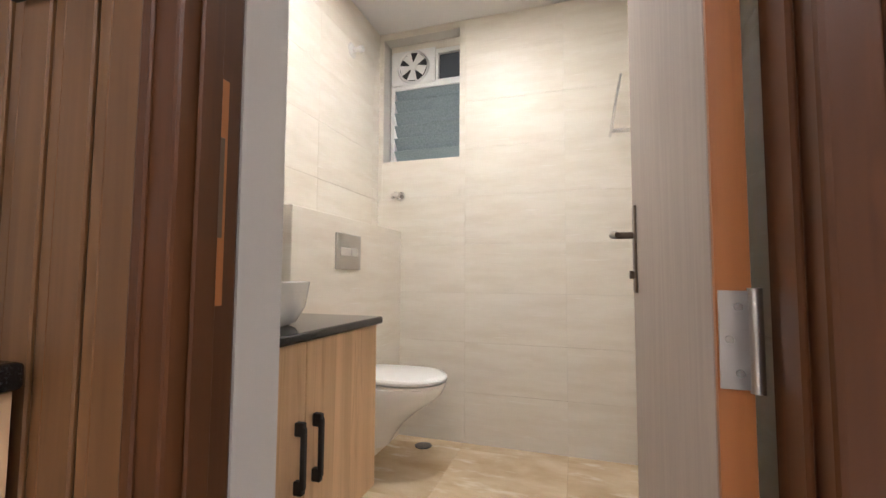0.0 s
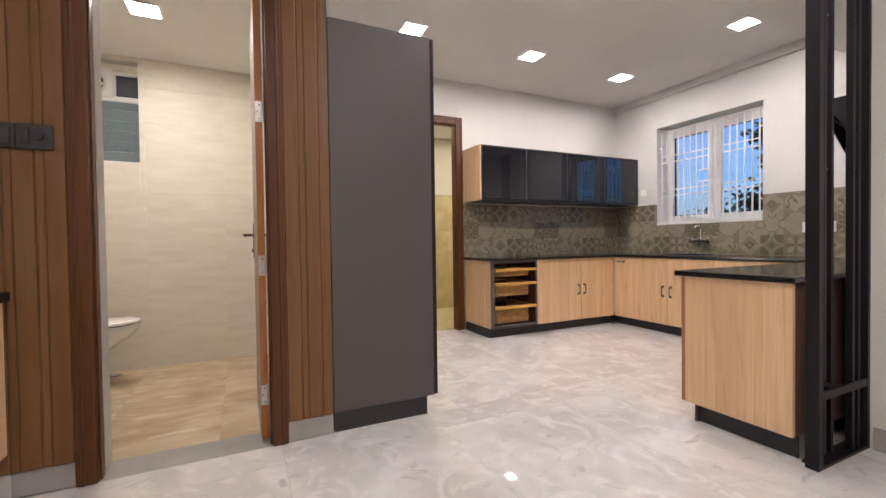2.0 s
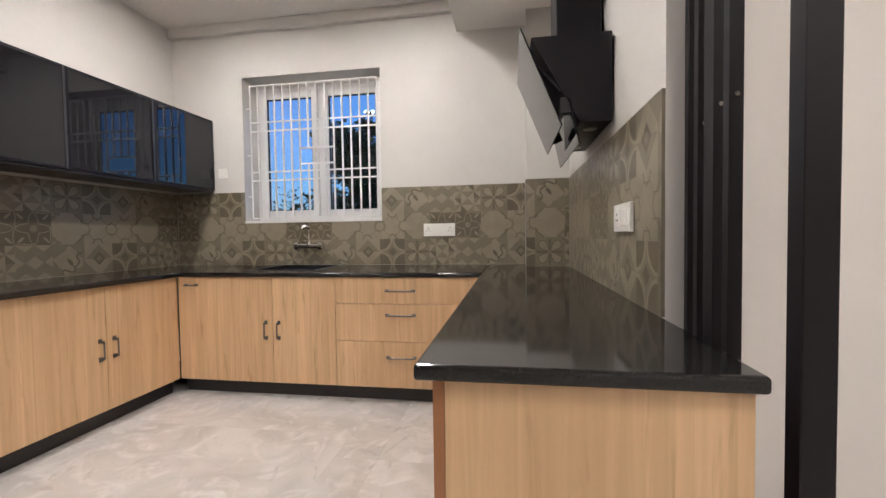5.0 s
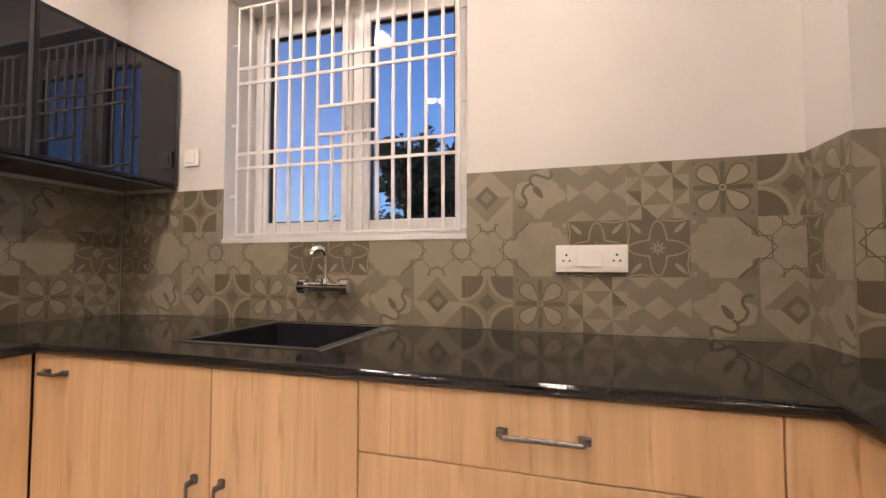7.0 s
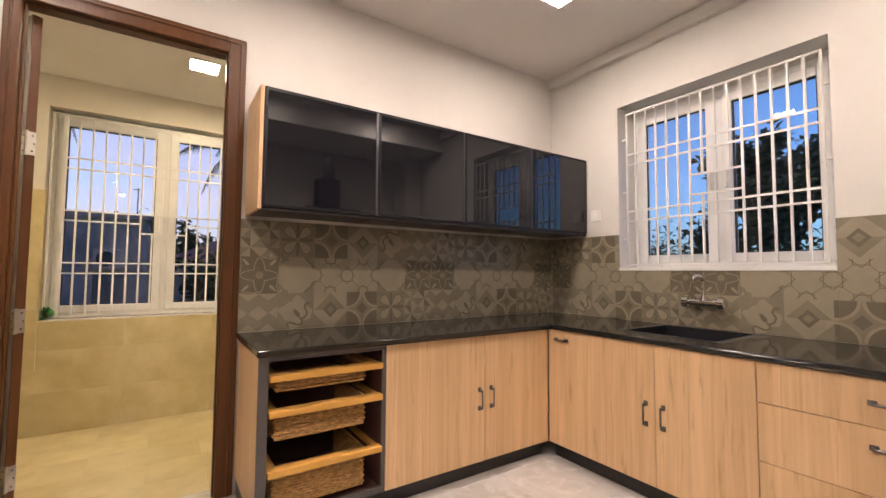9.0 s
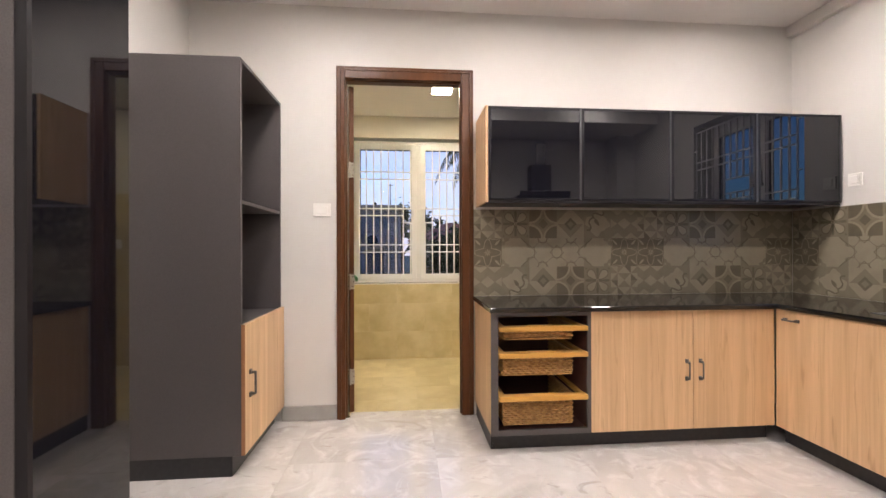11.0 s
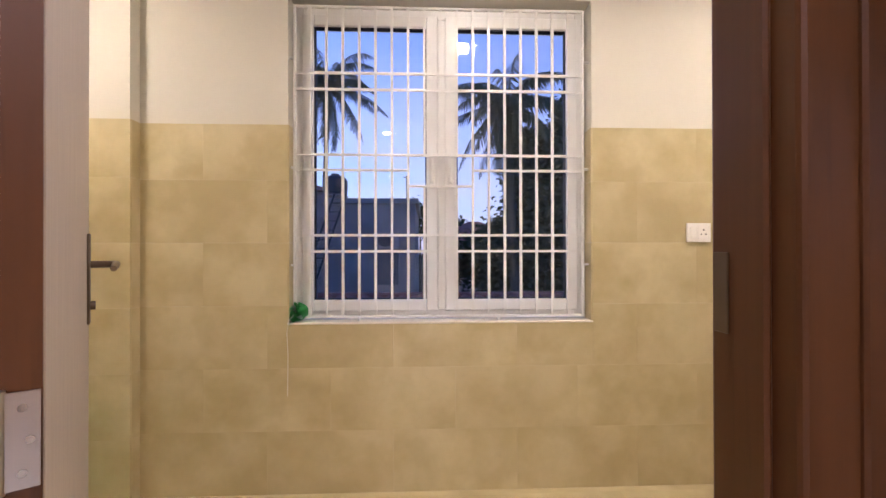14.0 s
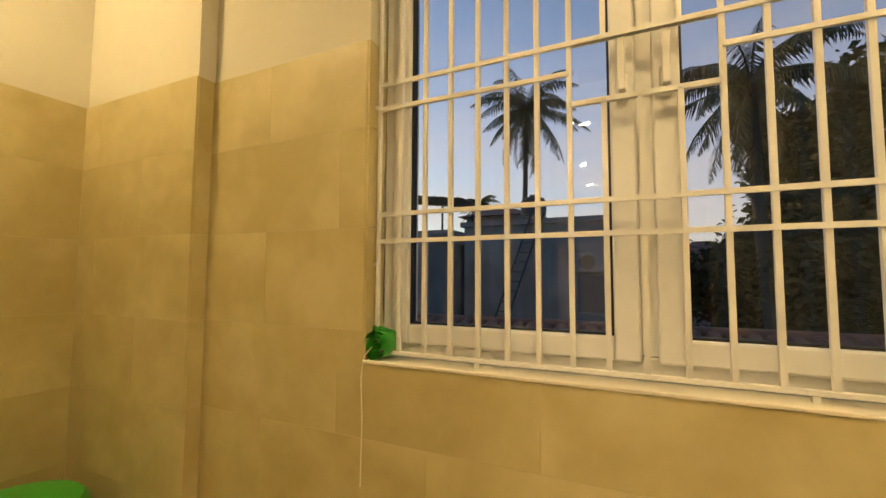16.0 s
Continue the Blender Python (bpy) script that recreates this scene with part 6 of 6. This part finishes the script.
        s2 = [(0.66, 0.26), (0.78, 0.34), (0.82, 0.46), (0.75, 0.56), (0.74, 0.66), (0.82, 0.72), (0.90, 0.70)]
        out.append((D, 2, strip(s1, 0.026) + strip(s2, 0.026)))
        out.append((D, 3, leaf_shape(0.52, 0.44, 2.2, 0.14, 0.06)))
    return out


def clip_poly(poly, x0, x1, y0, y1):
    for axis, lim, keep in ((0, x0, 1), (0, x1, -1), (1, y0, 1), (1, y1, -1)):
        res = []
        for k in range(len(poly)):
            a, b = poly[k - 1], poly[k]
            ia, ib = (a[axis] - lim) * keep >= 0, (b[axis] - lim) * keep >= 0
            if ia != ib:
                s = (lim - a[axis]) / (b[axis] - a[axis])
                res.append((a[0] + s * (b[0] - a[0]), a[1] + s * (b[1] - a[1])))
            if ib:
                res.append(b)
        poly = res
        if len(poly) < 3:
            return []
    return poly


ROW_TOP = ("triangles", "flower", "petal", "diamond", "vine", "zigzag")
ROW_MID = ("star", "lobed_r", "lace_l", "lace_r", "lobed_l", "star")
ROW_LOW = ("zigzag", "vine", "diamond", "petal", "flower", "triangles")
ART = {k: cell_art(k) for k in set(ROW_TOP + ROW_MID + ROW_LOW)}
CELL = 0.2023
TOP = CT + 3 * CELL


def splash_tile(parent, at, rz, s0, s1, z0, z1):
    """One ceramic tile from s0 to s1 of the pattern's run, front at local y = 0."""
    g = 0.0003
    t = new("tile", mesh_of("tile", boxes((g, s1 - s0 - g, 0.0, 0.009, z0 - CT + g, z1 - CT - g)), PT_MID))
    t.parent = parent
    t.matrix_basis = pose(*at, 0, 0, rz)
    bms = {"light": bmesh.new(), "dark": bmesh.new(), "mid": bmesh.new()}
    for r, row in enumerate((ROW_LOW, ROW_MID, ROW_TOP)):
        for c in range(int(s0 / 0.2) - 1, int(s1 / 0.2) + 2):
            kind = row[c % 6]
            for tone, layer, polys in ART[kind]:
                for poly in polys:
                    q = [((c + u) * 0.2 - s0, (r + v) * CELL) for u, v in poly]
                    if r == 2:
                        q = [((c + 1 - u) * 0.2 - s0, (r + 1 - v) * CELL) for u, v in poly]
                    cell = (max(g, c * 0.2 - s0), min(s1 - s0 - g, (c + 1) * 0.2 - s0), max(z0 - CT + g, r * CELL), min(z1 - CT - g, (r + 1) * CELL))
                    if cell[1] - cell[0] < 0.001 or cell[3] - cell[2] < 0.001:
                        continue
                    q = clip_poly(q, *cell)
                    if q:
                        vs = [bms[tone].verts.new((x, -0.00012 * layer, z)) for x, z in q]
                        bms[tone].faces.new(vs)
    for tone, m in (("light", PT_LIGHT), ("dark", PT_DARK), ("mid", PT_MID)):
        me = bpy.data.meshes.new("print")
        bms[tone].to_mesh(me)
        bms[tone].free()
        me.materials.append(m)
        if len(me.polygons):
            ob = new("print", me)
            ob.parent = t


F = 0.009
for s0, s1 in ((0.0, 1.2), (1.2, 2.414)):
    splash_tile(wall_north, (-2.425 + s0, -F, CT), 0, s0, s1, CT, TOP)
for s0, s1, z1 in ((0.0, 0.632, TOP), (0.632, 1.2, KZ0 - 0.012), (1.2, 1.82, KZ0 - 0.012), (1.82, 2.4, TOP), (2.4, 2.94, TOP)):
    splash_tile(wall_east, (-F, -0.01 - s0, CT), -90, s0, s1, CT, z1)
col = bpy.data.objects["column"]
splash_tile(col, (-0.0, -2.95 + F, CT), 180, 1.3, 1.53, CT, TOP)
splash_tile(col, (-0.23 - F, -2.95 + F, CT), -90, 0.74, 1.03, CT, TOP)
wall_south = bpy.data.objects["wall_south"]
for a, b in ((0.24, 1.2), (1.2, 2.028)):
    splash_tile(wall_south, (-a, S_Y + F, CT), 180, a, b, CT, TOP)


# ---- plain tiling ----
def tiles(parent, material, w, h, frame_of, u0, u1, v0, v1, stagger=0.0, hole=None, gap=0.0006, thick=0.011, name="tile", phase=0.0):
    """Lay tiles over u0..u1, v0..v1; frame_of(u, v) gives the matrix at a tile's corner; boxes grow along local x and z."""
    cache = {}
    rows = int(math.ceil((v1 - v0) / h - 1e-6))
    for j in range(rows):
        a0 = v0 + j * h
        a1 = min(a0 + h, v1)
        u = u0 - ((j % 2) * stagger + phase) * w
        while u < u1 - 1e-4:
            b0, b1 = max(u, u0), min(u + w, u1)
            u += w
            if b1 - b0 < 0.02:
                continue
            rects = [(b0, b1, a0, a1)]
            if hole:
                hx0, hx1, hz0, hz1 = hole
                if b0 < hx1 and b1 > hx0 and a0 < hz1 and a1 > hz0:
                    rects = [r for r in ((b0, min(b1, hx0), a0, a1), (max(b0, hx1), b1, a0, a1), (max(b0, hx0), min(b1, hx1), a0, min(a1, hz0)), (max(b0, hx0), min(b1, hx1), max(a0, hz1), a1)) if r[1] - r[0] > 0.004 and r[3] - r[2] > 0.004]
            if not rects:
                continue
            key = tuple(round(v, 4) for r in rects for v in (r[0] - b0, r[1] - b0, r[2] - a0, r[3] - a0))
            if key not in cache:
                g = gap / 2
                cache[key] = mesh_of(name, boxes(*[(r[0] - b0 + g, r[1] - b0 - g, 0.0, thick, r[2] - a0 + g, r[3] - a0 - g) for r in rects]), material)
            ob = new(name, cache[key])
            ob.parent = parent
            ob.matrix_basis = frame_of(b0, a0)


# polished marble over hall and kitchen: local x along y, local z along x, thickness downwards
def flat(z):
    return lambda u, v: Matrix(((0, 0, 1, v), (1, 0, 0, u), (0, -1, 0, z), (0, 0, 0, 1)))


def facing(axis, at, flip=1):
    if axis == "y":
        return lambda u, v: pose(u, at, v)
    return lambda u, v: pose(at, u, v, 0, 0, 90)


tiles(floor, MARBLE, 1.6, 0.8, flat(0.0), HS, -1.99, HW, 0.0, gap=0.001, thick=0.012)
tiles(floor, MARBLE, 1.6, 0.8, flat(0.0), -1.99, 0.0, -4.33, 0.0, gap=0.001, thick=0.012, phase=0.13)
tiles(floor_bath, BATHFLOOR, 0.6, 0.6, lambda u, v: Matrix(((1, 0, 0, u), (0, 0, 1, v), (0, -1, 0, -0.04), (0, 0, 0, 1))), BW_X, -4.45, -1.79, BN_Y, thick=0.012)
tiles(floor_utility, SAND, 0.6, 0.3, lambda u, v: Matrix(((1, 0, 0, u), (0, 0, 1, v), (0, -1, 0, -0.03), (0, 0, 0, 1))), UX0, UX1, 0.12, UY, thick=0.012, stagger=0.5)
tiles(wall_utility_north, SAND, 0.6, 0.3, facing("y", UY), -4.20, UX1, -0.03, 1.737, stagger=0.5, hole=(WX0, WX1, WZ0, WZ1), thick=0.012)
tiles(bpy.data.objects["column_utility"], SAND, 0.6, 0.3, facing("y", UY - 0.067), UX0, -4.19, -0.03, 1.737, stagger=0.5, phase=0.3, thick=0.012)
tiles(bpy.data.objects["column_utility"], SAND, 0.6, 0.3, lambda u, v: pose(-4.19, u, v, 0, 0, 90), UY - 0.055, UY, -0.03, 1.737, thick=0.01)
tiles(wall_utility_west, SAND, 0.6, 0.3, lambda u, v: pose(UX0, u, v, 0, 0, 90), 0.42, UY - 0.067, -0.03, 1.737, stagger=0.5, thick=0.012)
for x0_, x1_ in ((WX0, WX0 + 0.008), (WX1 - 0.008, WX1)):
    for z0_, z1_ in ((WZ0 + 0.008, 1.17), (1.172, 1.47), (1.472, 1.737)):
        ob = part("tile", boxes((x0_, x1_, UY + 0.002, UY + 0.088, z0_, z1_)), SAND, wall_utility_north)
tiles(wall_bath_north, CREAMTILE, 0.6, 0.3, facing("y", BN_Y), BW_X, -4.45, -0.04, 2.6, hole=(BW_X + 0.03, BWX1, BWZ0, BWZ1), thick=0.012, gap=0.001)
tiles(wall_bath_west, CREAMTILE, 0.6, 0.3, lambda u, v: pose(BW_X, u, v, 0, 0, 90), -1.786, BN_Y, -0.04, 2.6, thick=0.012, gap=0.001)
tiles(bpy.data.objects["wall_bath_east"], CREAMTILE, 0.6, 0.3, lambda u, v: pose(-4.45, u, v, 0, 0, 90), -1.786, BN_Y, -0.04, 2.6, thick=0.011, gap=0.001)
